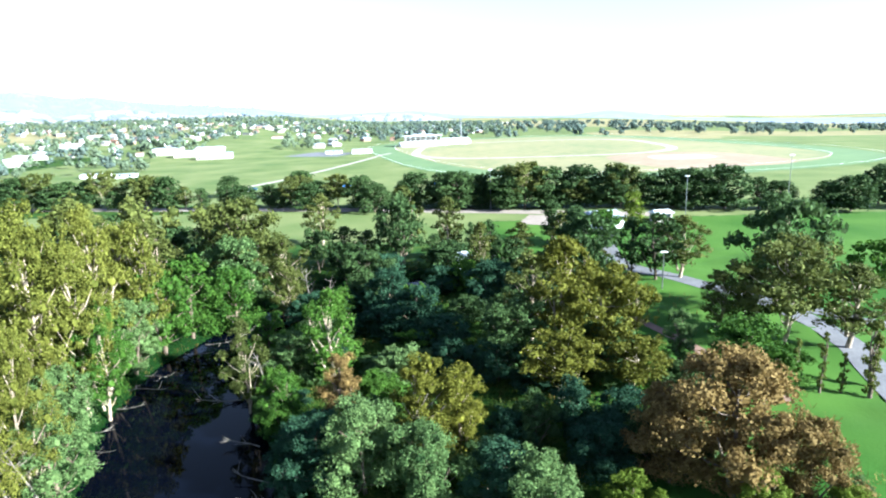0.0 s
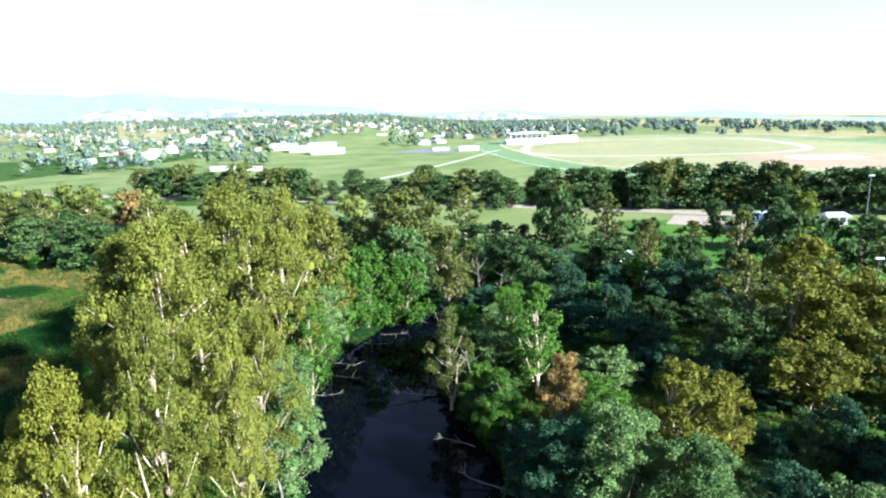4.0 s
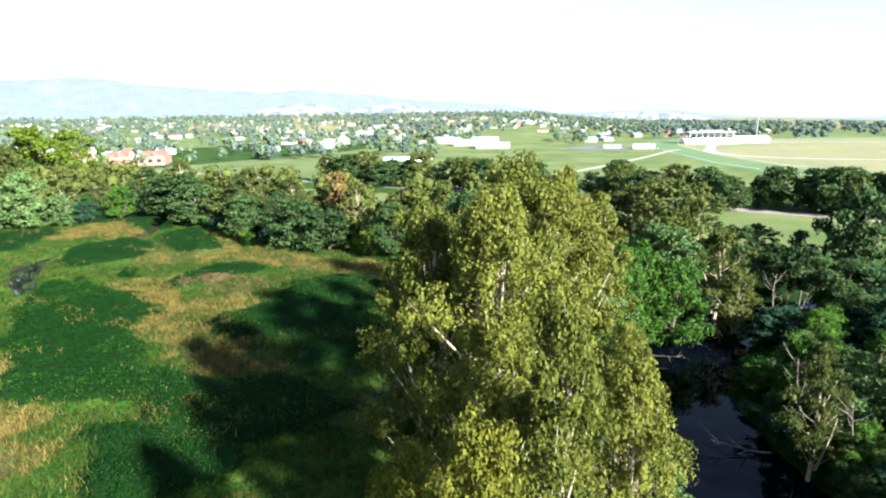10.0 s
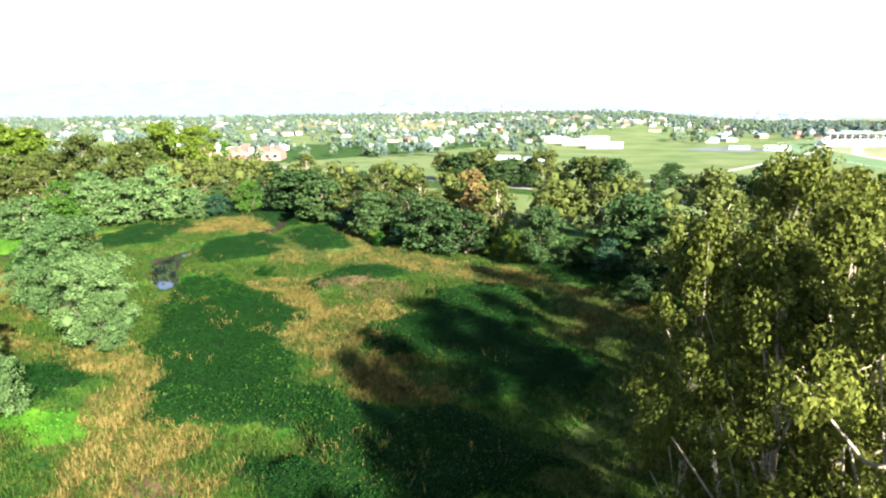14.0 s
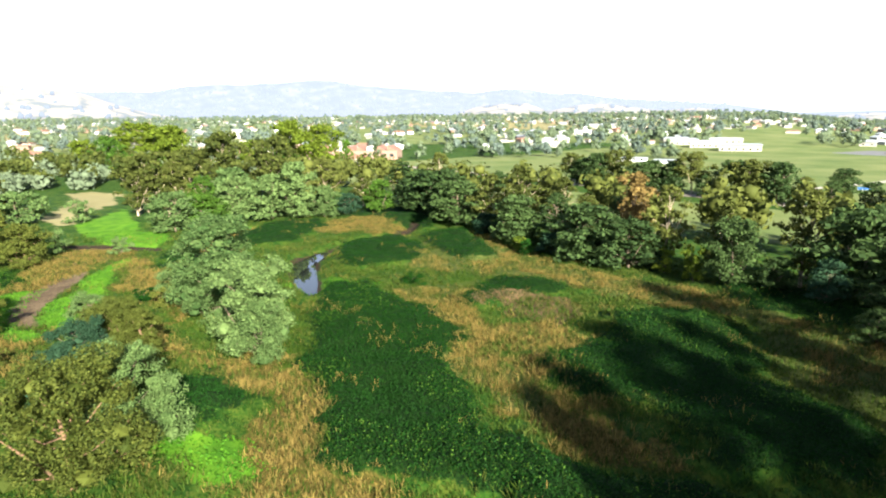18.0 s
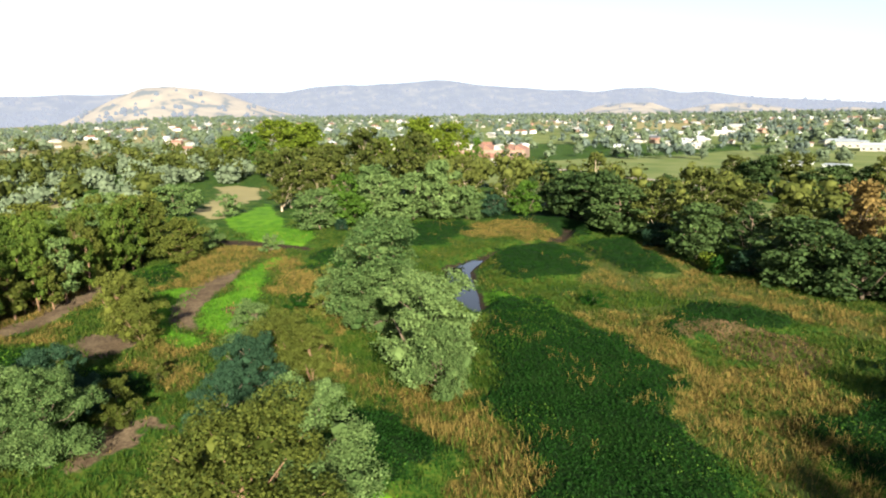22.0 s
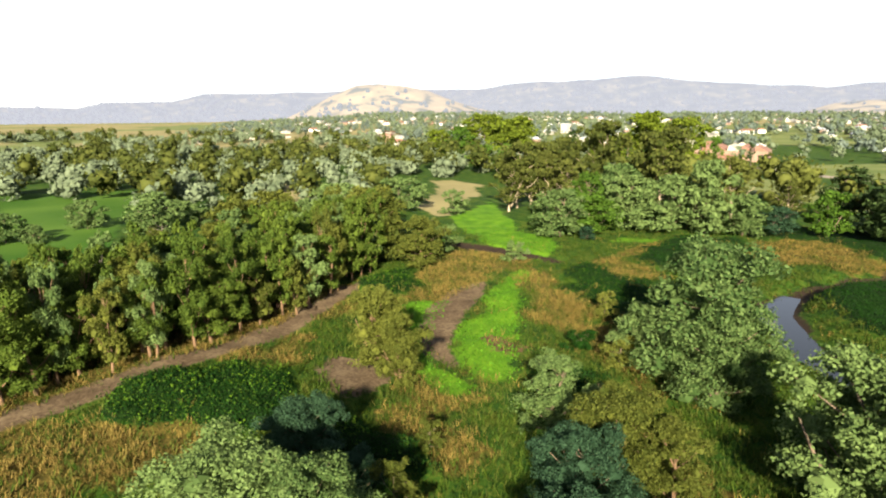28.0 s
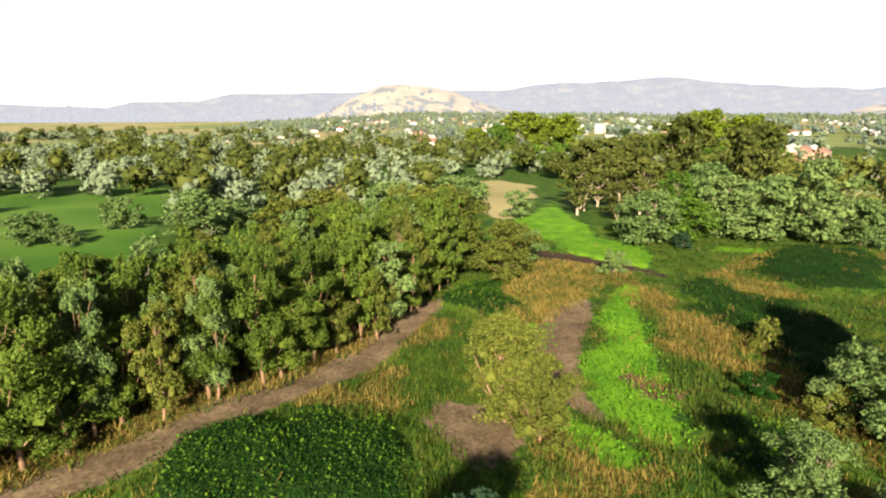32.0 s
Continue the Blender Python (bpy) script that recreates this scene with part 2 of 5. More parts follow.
ASPHALT = surface("asphalt", (0.0624, 0.06, 0.0672), (0.106, 0.101, 0.11), 0.3, 0.9, 0.2)
GRAVEL = surface("gravel", (0.134, 0.101, 0.0816), (0.211, 0.173, 0.144), 0.4, 0.95, 0.3)
REDPATH = surface("red_gravel", (0.106, 0.0576, 0.0384), (0.182, 0.11, 0.0768), 0.6, 0.95, 0.3)
SAND = surface("pale_sand", (0.19, 0.17, 0.135), (0.29, 0.265, 0.22), 0.1, 0.95, 0.1)
TRACK_TURF = surface("track_turf", (0.044, 0.084, 0.0176), (0.076, 0.116, 0.0288), 0.05, 0.95, 0.1)
INFIELD = surface("infield_grass", (0.096, 0.106, 0.0288), (0.173, 0.144, 0.0576), 0.015, 0.95, 0.1)
BROWNFIELD = surface("brown_field", (0.144, 0.096, 0.0528), (0.211, 0.149, 0.0912), 0.02, 0.95, 0.1)
RAIL = surface("rail_white", (0.70, 0.70, 0.70), (0.80, 0.80, 0.80), 1.0, 0.5, 0.0)
STEEL = surface("galvanised_steel", (0.168, 0.173, 0.178), (0.264, 0.269, 0.274), 2.0, 0.4, 0.0, metal=0.8)
BLUE = surface("blue_sheet", (0.024, 0.0768, 0.216), (0.048, 0.125, 0.298), 1.0, 0.5, 0.0)
TIMBER = surface("weathered_timber", (0.0864, 0.072, 0.0576), (0.173, 0.149, 0.125), 3.0, 0.9, 0.2)


# ---- mesh helpers ----
def mesh_from(name, verts, faces, mats, idx=None, smooth=False):
    me = bpy.data.meshes.new(name)
    v = np.asarray(verts, dtype=np.float32)
    if isinstance(faces, np.ndarray):
        n, k = faces.shape
        me.vertices.add(len(v))
        me.vertices.foreach_set("co", v.ravel())
        me.loops.add(n * k)
        me.loops.foreach_set("vertex_index", faces.ravel().astype(np.int32))
        me.polygons.add(n)
        me.polygons.foreach_set("loop_start", np.arange(0, n * k, k, dtype=np.int32))
        me.polygons.foreach_set("loop_total", np.full(n, k, dtype=np.int32))
        me.update(calc_edges=True)
    else:
        me.from_pydata([tuple(map(float, q)) for q in v], [], faces)
        me.update()
    for m in mats:
        me.materials.append(m)
    if idx is not None:
        me.polygons.foreach_set("material_index", np.asarray(idx, dtype=np.int32))
    if smooth:
        me.polygons.foreach_set("use_smooth", np.ones(len(me.polygons), dtype=bool))
    return me


def part(name, me, parent, label="", m=None):
    ob = new(name, me)
    ob.parent = parent
    if m is not None:
        ob.matrix_basis = m
    if label:
        tagged(ob, label)
    return ob


def box_mesh(name, sx, sy, sz, mat, bevel=0.0, base=True):
    bm = bmesh.new()
    bmesh.ops.create_cube(bm, size=1.0)
    bmesh.ops.scale(bm, vec=(sx, sy, sz), verts=bm.verts)
    if base:
        bmesh.ops.translate(bm, vec=(0, 0, sz / 2), verts=bm.verts)
    if bevel:
        bmesh.ops.bevel(bm, geom=bm.edges[:], offset=bevel, segments=1, affect="EDGES")
    me = bpy.data.meshes.new(name)
    bm.to_mesh(me)
    bm.free()
    me.materials.append(mat)
    return me


def tube(path, radii, sides=6):
    """Verts and quads of a tapered tube along a path."""
    path = np.asarray(path, float)
    n = len(path)
    d = np.gradient(path, axis=0)
    d /= np.linalg.norm(d, axis=1, keepdims=True) + 1e-9
    ref = np.where(np.abs(d[:, 2:3]) > 0.9, [[1.0, 0, 0]], [[0, 0, 1.0]])
    a = np.cross(d, ref)
    a /= np.linalg.norm(a, axis=1, keepdims=True) + 1e-9
    b = np.cross(d, a)
    th = np.linspace(0, 2 * math.pi, sides, endpoint=False)
    v = path[:, None] + np.asarray(radii)[:, None, None] * (np.cos(th)[None, :, None] * a[:, None] + np.sin(th)[None, :, None] * b[:, None])
    i, j = np.meshgrid(np.arange(n - 1), np.arange(sides), indexing="ij")
    jn = (j + 1) % sides
    f = np.stack([i * sides + j, i * sides + jn, (i + 1) * sides + jn, (i + 1) * sides + j], -1).reshape(-1, 4)
    return v.reshape(-1, 3), f


def merge(parts):
    vs, fs, k = [], [], 0
    for v, f in parts:
        vs.append(v)
        fs.append(np.asarray(f) + k)
        k += len(v)
    return np.concatenate(vs), np.concatenate(fs)


def seg_dist(X, Y, pts, widths=None):
    """Distance of each place to a line of points; with widths, the distance minus the half width there."""
    best = np.full(np.shape(X), 1e9)
    for k in range(len(pts) - 1):
        (ax, ay), (bx, by) = pts[k], pts[k + 1]
        dx, dy = bx - ax, by - ay
        u = np.clip(((X - ax) * dx + (Y - ay) * dy) / (dx * dx + dy * dy), 0, 1)
        d = np.hypot(X - ax - u * dx, Y - ay - u * dy)
        if widths:
            d = d - (widths[k] * (1 - u) + widths[k + 1] * u)
        best = np.minimum(best, d)
    return best


def smooth_line(pts, n=6):
    """A rounder line through the points (Catmull-Rom)."""
    p = np.array([pts[0], *pts, pts[-1]], float)
    out = []
    for i in range(1, len(p) - 2):
        for u in np.arange(n) / n:
            a, b, c, d = p[i - 1:i + 3]
            out.append(0.5 * (2 * b + (c - a) * u + (2 * a - 5 * b + 4 * c - d) * u * u + (3 * b - a - 3 * c + d) * u ** 3))
    return np.array(out + [p[-1]])


# ---- the lie of the land ----
RIVER = [(6, -150), (2, -90), (-4, -30), (-8, 0), (-17, 25), (-25, 46), (-33, 62), (-36.5, 75), (-34, 88), (-30, 98), (-24, 107), (-14, 112), (6, 115)]
RIVER_W = [8, 8, 8, 8, 8, 8.3, 6.5, 5, 4, 3.2, 3.5, 4, 3]
BILLABONG = [(-137, 69), (-143.5, 72), (-150.5, 75.8), (-157.5, 80.5), (-162.5, 89), (-164.5, 101), (-165, 114), (-172, 124)]
BILLABONG_W = [0.8, 2.0, 2.5, 2.4, 1.9, 1.4, 1.1, 0.8]
DRYBED = [(-180.5, 49), (-176, 44.5), (-170, 40), (-164, 37), (-158, 35), (-153, 35.5)]
DRYBED_W = [0.8, 2.6, 2.7, 2.1, 1.4, 0.5]
POOL = [(-210, 54), (-203, 57), (-196, 62), (-189, 66)]
POOL_W = [1.5, 3, 2.5, 1]
WATER_Z, BILL_Z = -1.0, -0.86


def vnoise(X, Y, s, seed=0):
    """Smooth value noise on arrays."""
    X, Y = np.asarray(X, float) / s + 100.3 + seed * 17.1, np.asarray(Y, float) / s + 53.7 + seed * 9.7
    xi, yi = np.floor(X), np.floor(Y)
    u, v = X - xi, Y - yi
    u, v = u * u * (3 - 2 * u), v * v * (3 - 2 * v)

    def h(a, b):
        q = np.sin(a * 127.1 + b * 311.7 + seed * 74.7) * 43758.5453
        return q - np.floor(q)
    return (h(xi, yi) * (1 - u) + h(xi + 1, yi) * u) * (1 - v) + (h(xi, yi + 1) * (1 - u) + h(xi + 1, yi + 1) * u) * v


def step(a, b, x):
    u = np.clip((x - a) / (b - a), 0, 1)
    return u * u * (3 - 2 * u)


def spot(X, Y, x, y, rx, ry, turn=0.0):
    """1 inside an ellipse, falling to 0 outside it."""
    c, s = math.cos(radians(turn)), math.sin(radians(turn))
    dx = X - x + (vnoise(X, Y, 6, 11) - 0.5) * 7 + (vnoise(X, Y, 2, 13) - 0.5) * 2.4
    dy = Y - y + (vnoise(X, Y, 6, 12) - 0.5) * 7 + (vnoise(X, Y, 2, 14) - 0.5) * 2.4
    q = np.hypot((dx * c + dy * s) / rx, (-dx * s + dy * c) / ry)
    return 1 - step(0.45, 1.35, q)


def meadow(X, Y):
    """Where the rough river flat lies."""
    return step(-300, -240, X) * step(80, 60, X) * step(-30, -10, Y) * step(150, 125, Y)


def patch(X, Y, pts, rough=1.0, soft=0.9):
    """1 inside an outline on the ground, falling to 0 over a ragged edge."""
    X0, Y0 = np.asarray(X, float), np.asarray(Y, float)
    xs, ys = [p[0] for p in pts], [p[1] for p in pts]
    out = np.zeros(X0.shape)
    near = (X0 > min(xs) - 5) & (X0 < max(xs) + 5) & (Y0 > min(ys) - 5) & (Y0 < max(ys) + 5)
    if not near.any():
        return out
    X, Y = X0[near], Y0[near]
    x = X + rough * ((vnoise(X, Y, 4.5, 61) - 0.5) * 4.2 + (vnoise(X, Y, 1.6, 63) - 0.5) * 2.2)
    y = Y + rough * ((vnoise(X, Y, 4.5, 62) - 0.5) * 4.2 + (vnoise(X, Y, 1.6, 64) - 0.5) * 2.2)
    inside = np.zeros(x.shape, bool)
    for (ax, ay), (bx, by) in zip(pts, pts[1:] + pts[:1]):
        if ay != by:
            inside ^= ((ay > y) != (by > y)) & (x < (bx - ax) * (y - ay) / (by - ay) + ax)
    d = seg_dist(x, y, pts + pts[:1])
    out[near] = step(-soft, soft, np.where(inside, d, -d))
    return out


def patches(X, Y, rows, rough=1.0, soft=0.9):
    m = np.zeros(np.shape(X))
    for pts in rows:
        m = np.maximum(m, patch(X, Y, pts, rough, soft))
    return m


# bramble thickets: outlines on the plan
THICKET_SOUTH = (
    [(-140, 69), (-139, 75), (-127, 74), (-114, 75), (-106, 68), (-103, 62), (-97, 57), (-89, 55), (-81, 56), (-74, 60), (-63, 57), (-62, 51), (-67, 47), (-76, 46), (-85, 49), (-96, 41), (-105, 48), (-120, 57)],
    [(-97, 71), (-95, 77), (-96, 89), (-90, 98), (-84, 92), (-80, 84), (-77, 80), (-67, 75), (-66, 66), (-75, 64), (-82, 68), (-89, 68)],
    [(-116, 79), (-121, 88), (-117, 98), (-107, 95), (-112, 90), (-113, 81)],
)
THICKET_NORTH = (
    [(-158, 113), (-157, 124), (-132, 108), (-133, 101), (-143, 103)],
    [(-166, 94), (-162, 109), (-146, 102), (-140, 90), (-142, 80), (-151, 83)],
    [(-194, 117), (-201, 140), (-185, 146), (-165, 126), (-163, 117), (-183, 120)],
    [(-95, 112), (-80, 117), (-71, 116), (-66, 104), (-84, 104)],
    [(-187, 80), (-199, 99), (-196, 109), (-185, 104), (-173, 89), (-173, 78)],
    # outline takes in the big wattle's cast shade, drawn as dark thicket
    [(-184, 66), (-178, 69), (-168, 72), (-159, 65), (-148, 54), (-154, 55), (-161, 56), (-168, 57)],
)
THICKET_WEST = (
    [(-151, 3), (-156, 6), (-158, 10), (-158, 15), (-155, 19), (-150, 19), (-147, 21), (-144, 14)],
    [(-182, 31), (-190, 35), (-190, 40), (-181, 38), (-177, 34)],
    [(-121, 40), (-122, 44), (-115, 45), (-109, 40), (-111, 36)],
    [(-146, 22), (-142, 27), (-136, 28), (-134, 23), (-140, 20)],
    [(-66, 45), (-72, 45), (-79, 46), (-84, 42), (-78, 38), (-70, 38)],
    [(-140, 42), (-145, 45), (-150, 43), (-146, 39)],
)


def thicket_mask(X, Y, soft=0.9):
    return patches(X, Y, THICKET_SOUTH + THICKET_NORTH + THICKET_WEST, 1.0, soft)


def ground_z(X, Y):
    X, Y = np.asarray(X, float), np.asarray(Y, float)
    z = (vnoise(X, Y, 14, 1) - 0.5) * 0.9 + (vnoise(X, Y, 4, 2) - 0.5) * 0.35
    z = z * meadow(X, Y)
    z = z + 1.2 * thicket_mask(X, Y, 2.4) * (0.35 + 0.7 * vnoise(X, Y, 5, 5) + 0.35 * vnoise(X, Y, 1.7, 15))
    for line, wid, depth, run in ((RIVER, RIVER_W, 2.4, 3.5), (BILLABONG, BILLABONG_W, 1.1, 2.5), (DRYBED, DRYBED_W, 0.5, 1.5), (POOL, POOL_W, 0.9, 2.0)):
        d = seg_dist(X, Y, line, wid)
        z = z * step(-1, run + 1, d) - depth * step(run, -run * 0.5, d)
    return z + far_z(X, Y)


def far_z(X, Y):
    """The broad fall and rise of the country beyond the river flat, by bearing."""
    d = np.hypot(X + 20, Y - 10)
    a = np.degrees(np.arctan2(-(X + 20), Y - 10))
    end = np.interp(a, (-180, -60, -30, -13, 0, 8, 17, 78, 94, 111, 140, 180), (-60, -110, -105, -40, -12, 0, 36, 40, 4, -4, -10, -60))
    run = np.interp(a, (-180, 0, 17, 99, 120, 180), (3500, 3500, 1500, 1500, 3000, 3500))
    return end * np.clip((d - 480) / run, 0, 1.0)


def gz(x, y):
    """Height of the built ground at a place."""
    i = int(np.clip(np.searchsorted(gx, x) - 1, 0, len(gx) - 2))
    j = int(np.clip(np.searchsorted(gy, y) - 1, 0, len(gy) - 2))
    u, v = (x - gx[i]) / (gx[i + 1] - gx[i]), (y - gy[j]) / (gy[j + 1] - gy[j])
    return float((GZ[j, i] * (1 - u) + GZ[j, i + 1] * u) * (1 - v) + (GZ[j + 1, i] * (1 - u) + GZ[j + 1, i + 1] * u) * v)


def axis(lo, hi, inner, far):
    mid = list(np.arange(lo, hi + 0.01, inner))
    out, q, s = [], hi, inner
    while q < far:
        s *= 1.14
        q += s
        out.append(q)
    back, q, s = [], lo, inner
    while q > -far:
        s *= 1.14
        q -= s
        back.append(q)
    return np.array(back[::-1] + mid + out)


gx, gy = axis(-225, 62, 1.0, 4700), axis(-12, 140, 1.0, 4700)
GX, GY = np.meshgrid(gx, gy)
GZ = ground_z(GX, GY)
ny, nx = GX.shape
ii, jj = np.meshgrid(np.arange(ny - 1), np.arange(nx - 1), indexing="ij")
gf = np.stack([ii * nx + jj, ii * nx + jj + 1, (ii + 1) * nx + jj + 1, (ii + 1) * nx + jj], -1).reshape(-1, 4)
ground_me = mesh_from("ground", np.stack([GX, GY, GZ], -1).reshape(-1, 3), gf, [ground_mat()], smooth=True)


def zone(name, mask):
    a = ground_me.attributes.new(name, "FLOAT", "POINT")
    a.data.foreach_set("value", np.clip(mask, 0, 1).astype(np.float32).ravel())


def spots(rows):
    m = np.zeros(GX.shape)
    for q in rows:
        m = np.maximum(m, spot(GX, GY, *q))
    return m


in_meadow = meadow(GX, GY)
DRY_WEST = (
    [(-149, -3), (-150, 3), (-148, 7), (-144, 13), (-139, 9), (-140, 1), (-143, -6)],
    [(-159, 11), (-158, 16), (-160, 21), (-166, 21), (-175, 28), (-179, 27), (-172, 18.5), (-166, 16.5), (-163, 12)],
    [(-190, 42), (-202, 49), (-200, 56), (-189, 59), (-186, 56), (-183, 49), (-178, 43), (-174, 37.5), (-176, 35), (-183, 39)],
    [(-184, 56), (-180, 59), (-172, 58), (-159, 54), (-150, 54), (-143, 50), (-137, 48), (-126, 47), (-126, 44), (-137, 45), (-147, 49), (-157, 49), (-166, 50), (-173, 51)],
    [(-159, 30), (-155, 32), (-151, 32.5), (-148, 35), (-143, 34), (-144, 28), (-148, 27), (-152, 30)],
)
LITTER = [(-147, -13), (-153, -3), (-157, 4), (-164, 12), (-171, 21), (-177, 28), (-186, 32), (-180, 22), (-172, 11), (-164, 0), (-157, -14)]
DRY_EAST = (
    [(-148, 28), (-148, 31), (-137, 33), (-134, 31), (-141, 28)],
    [(-131, 44), (-124, 48), (-117, 52), (-108, 53), (-100, 44), (-84, 40), (-86, 35), (-96, 34), (-103, 39), (-107, 43), (-119, 44), (-125, 43)],
    [(-127, 75), (-129, 81), (-121, 85), (-109, 77), (-102, 70), (-93, 69), (-85, 66), (-78, 62), (-84, 57), (-92, 59), (-98, 60), (-103, 63), (-108, 70), (-118, 76)],
    [(-108, 77), (-106, 82), (-98, 81), (-93, 76), (-96, 74), (-103, 73)],
    [(-190, 103), (-193, 122), (-164, 117), (-172, 106), (-174, 97)],
    [(-138, 110), (-124, 108), (-107, 104), (-95, 103), (-95, 100), (-112, 101), (-126, 103)],
)
dry = patches(GX, GY, DRY_WEST + DRY_EAST, 1.3, 2.2) * (0.62 + 0.55 * vnoise(GX, GY, 2.6, 72))
# pale grass by the wood; its sunlit strip is put into the colour
dry = np.maximum(dry, 0.75 * patches(GX, GY, ([(-158, 127), (-142, 119), (-123, 111), (-105, 108), (-92, 106), (-78, 102), (-64, 98), (-64, 84), (-74, 84), (-80, 98), (-101, 98), (-122, 96), (-138, 91), (-146, 94), (-149, 103), (-132, 102)],
                                               [(-187, 66), (-194, 83), (-195, 92), (-186, 78), (-175, 76), (-174, 73), (-181, 67)])) * (0.55 + 0.6 * vnoise(GX, GY, 3.2, 71)))
dry = np.maximum(dry, 0.9 * patches(GX, GY, (LITTER,), 0.8, 1.6))
dry *= (1 - thicket_mask(GX, GY)) * (1 - patch(GX, GY, [(-175, 37), (-174, 41), (-166, 35.5), (-147, 35), (-147, 32), (-155, 30.5), (-162, 29.5)], 0.45))
zone("dry", dry + 0.30 * in_meadow * step(0.42, 0.72, vnoise(0.6 * GX + 0.4 * GY, 1.6 * GY - 0.4 * GX, 5, 3)))
# first outline: paler grass, with the sun along the wood's foot coloured in
zone("pale", 0.9 * patches(GX, GY, ([(-158, 127), (-142, 119), (-123, 111), (-105, 109), (-78, 103), (-62, 98), (-58, 66), (-58, 52), (-62, 52), (-65, 74), (-76, 82), (-84, 98), (-105, 98), (-122, 96), (-138, 91), (-148, 94), (-150, 105)],
                                    [(-106, 64), (-100, 69), (-92, 68), (-86, 61), (-94, 60), (-99, 61)], [(-132, 77), (-124, 90), (-114, 88), (-118, 78)])))
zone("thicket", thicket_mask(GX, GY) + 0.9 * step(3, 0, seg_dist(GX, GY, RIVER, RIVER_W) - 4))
zone("lush", np.maximum(patches(GX, GY, (
    [(-174, 47), (-186, 58), (-181, 57), (-173, 51), (-164, 47), (-159, 45), (-153, 42), (-148, 39), (-149, 36), (-152, 36), (-161, 38), (-165, 40), (-168, 44)],
    [(-175, 37), (-174, 41), (-166, 35.5), (-159, 32.8), (-152, 33.5), (-147, 35), (-147, 32), (-155, 30.5), (-162, 29.5), (-170, 33)],
    [(-238, 62), (-254, 78), (-262, 84), (-235, 76), (-216, 71), (-209, 75), (-197, 70), (-188, 62), (-199, 62), (-208, 60), (-224, 60)],
    [(-110, 34), (-109, 38), (-103, 40), (-100, 39), (-103, 35)]), 0.45),
    patches(GX, GY, ([(-199, 83), (-204, 88), (-203, 95), (-198, 93)], [(-143, 66), (-148, 74), (-136, 78), (-130, 75), (-137, 74)]), 0.8) * 0.8))
lawn = step(18, 24, GX + 0.1 * GY) * step(20, 30, GY) * step(178, 170, GY) * step(420, 380, GX)
field_left = step(-205, -212, GX + 0.35 * GY) * step(-8, -14, GY - 0.12 * (GX + 230)) * step(-330, -310, GX) * step(-140, -120, GY)
lawn = np.maximum(lawn, field_left)
zone("lawn", lawn)
# past 520 m all ground takes the paddock colour, paled to imitate haze
zone("paddock", np.maximum(step(140, 150, GY + 0.1 * GX) * step(200, 195, GY + 0.05 * GX), step(205, 215, GY + 0.1 * GX) * step(560, 520, GY + 0.3 * GX) * step(-420, -380, GX - 0.2 * GY) + step(520, 640, np.hypot(GX + 50, GY - 15))) * (1 - lawn))
zone("rust", np.maximum(spots(((-86, 35, 4, 2.4, 20),)), patches(GX, GY, ([(-117, 84), (-113, 90), (-105, 94), (-100, 86), (-99, 80), (-107, 80)], [(-158, 41.5), (-158, 43), (-155, 44), (-152.5, 42), (-154.5, 40.5)]))))
strip = [(-148, -14), (-152, -3), (-157, 4), (-163, 13), (-169, 19.5), (-175, 24), (-182, 29)]
zone("earth", np.maximum(step(0.9, -0.8, seg_dist(GX + 2 * (vnoise(GX, GY, 4, 41) - 0.5), GY, strip) - 1.7), step(1.0, -1.0, seg_dist(GX, GY, DRYBED, DRYBED_W)))
     + patches(GX, GY, ([(-158, 22), (-158, 26), (-153, 29), (-150, 28), (-150, 23), (-153, 21)], [(-131, 22), (-130, 26), (-128, 28), (-125, 25), (-126, 21)])))
zone("mud", np.maximum.reduce([step(1.0, -0.6, seg_dist(GX + 2 * (vnoise(GX, GY, 3, 42) - 0.5), GY, BILLABONG, BILLABONG_W)), step(1.6, -0.5, seg_dist(GX, GY, POOL, POOL_W)),
                               step(1.6, 0.0, seg_dist(GX, GY, RIVER, RIVER_W))]))
zone("tan", np.maximum.reduce([patches(GX, GY, ([(-323, 81), (-309, 97), (-280, 86), (-246, 64), (-236, 58), (-250, 56), (-285, 72)],), 1.5, 2.5), spots(((-700, -90, 190, 60, 5), (-640, 20, 160, 60, 10), (-860, -60, 240, 90, 10), (-560, 90, 80, 30, 20), (-330, 20, 60, 8, 10), (-740, -60, 130, 34, -20), (-450, -62, 34, 6, -25), (-820, 40, 120, 30, 20), (235, 680, 75, 16, -22), (275, 520, 50, 12, -10), (420, 560, 120, 22, -12))),
                       step(700, 760, GY) * step(0.52, 0.6, vnoise(GX, GY, 330, 7)) + step(-900, -1000, GX) * step(0.5, 0.6, vnoise(GX, GY, 300, 8)), 0.95 * step(-620, -800, GX) * step(190, 110, GY + 0.06 * GX) * step(0.38, 0.5, vnoise(GX, GY, 160, 9))]))
ground = tagged(new("ground", ground_me), "rough river flat of green turf, straw grass and bramble", "ground", kind="structure")

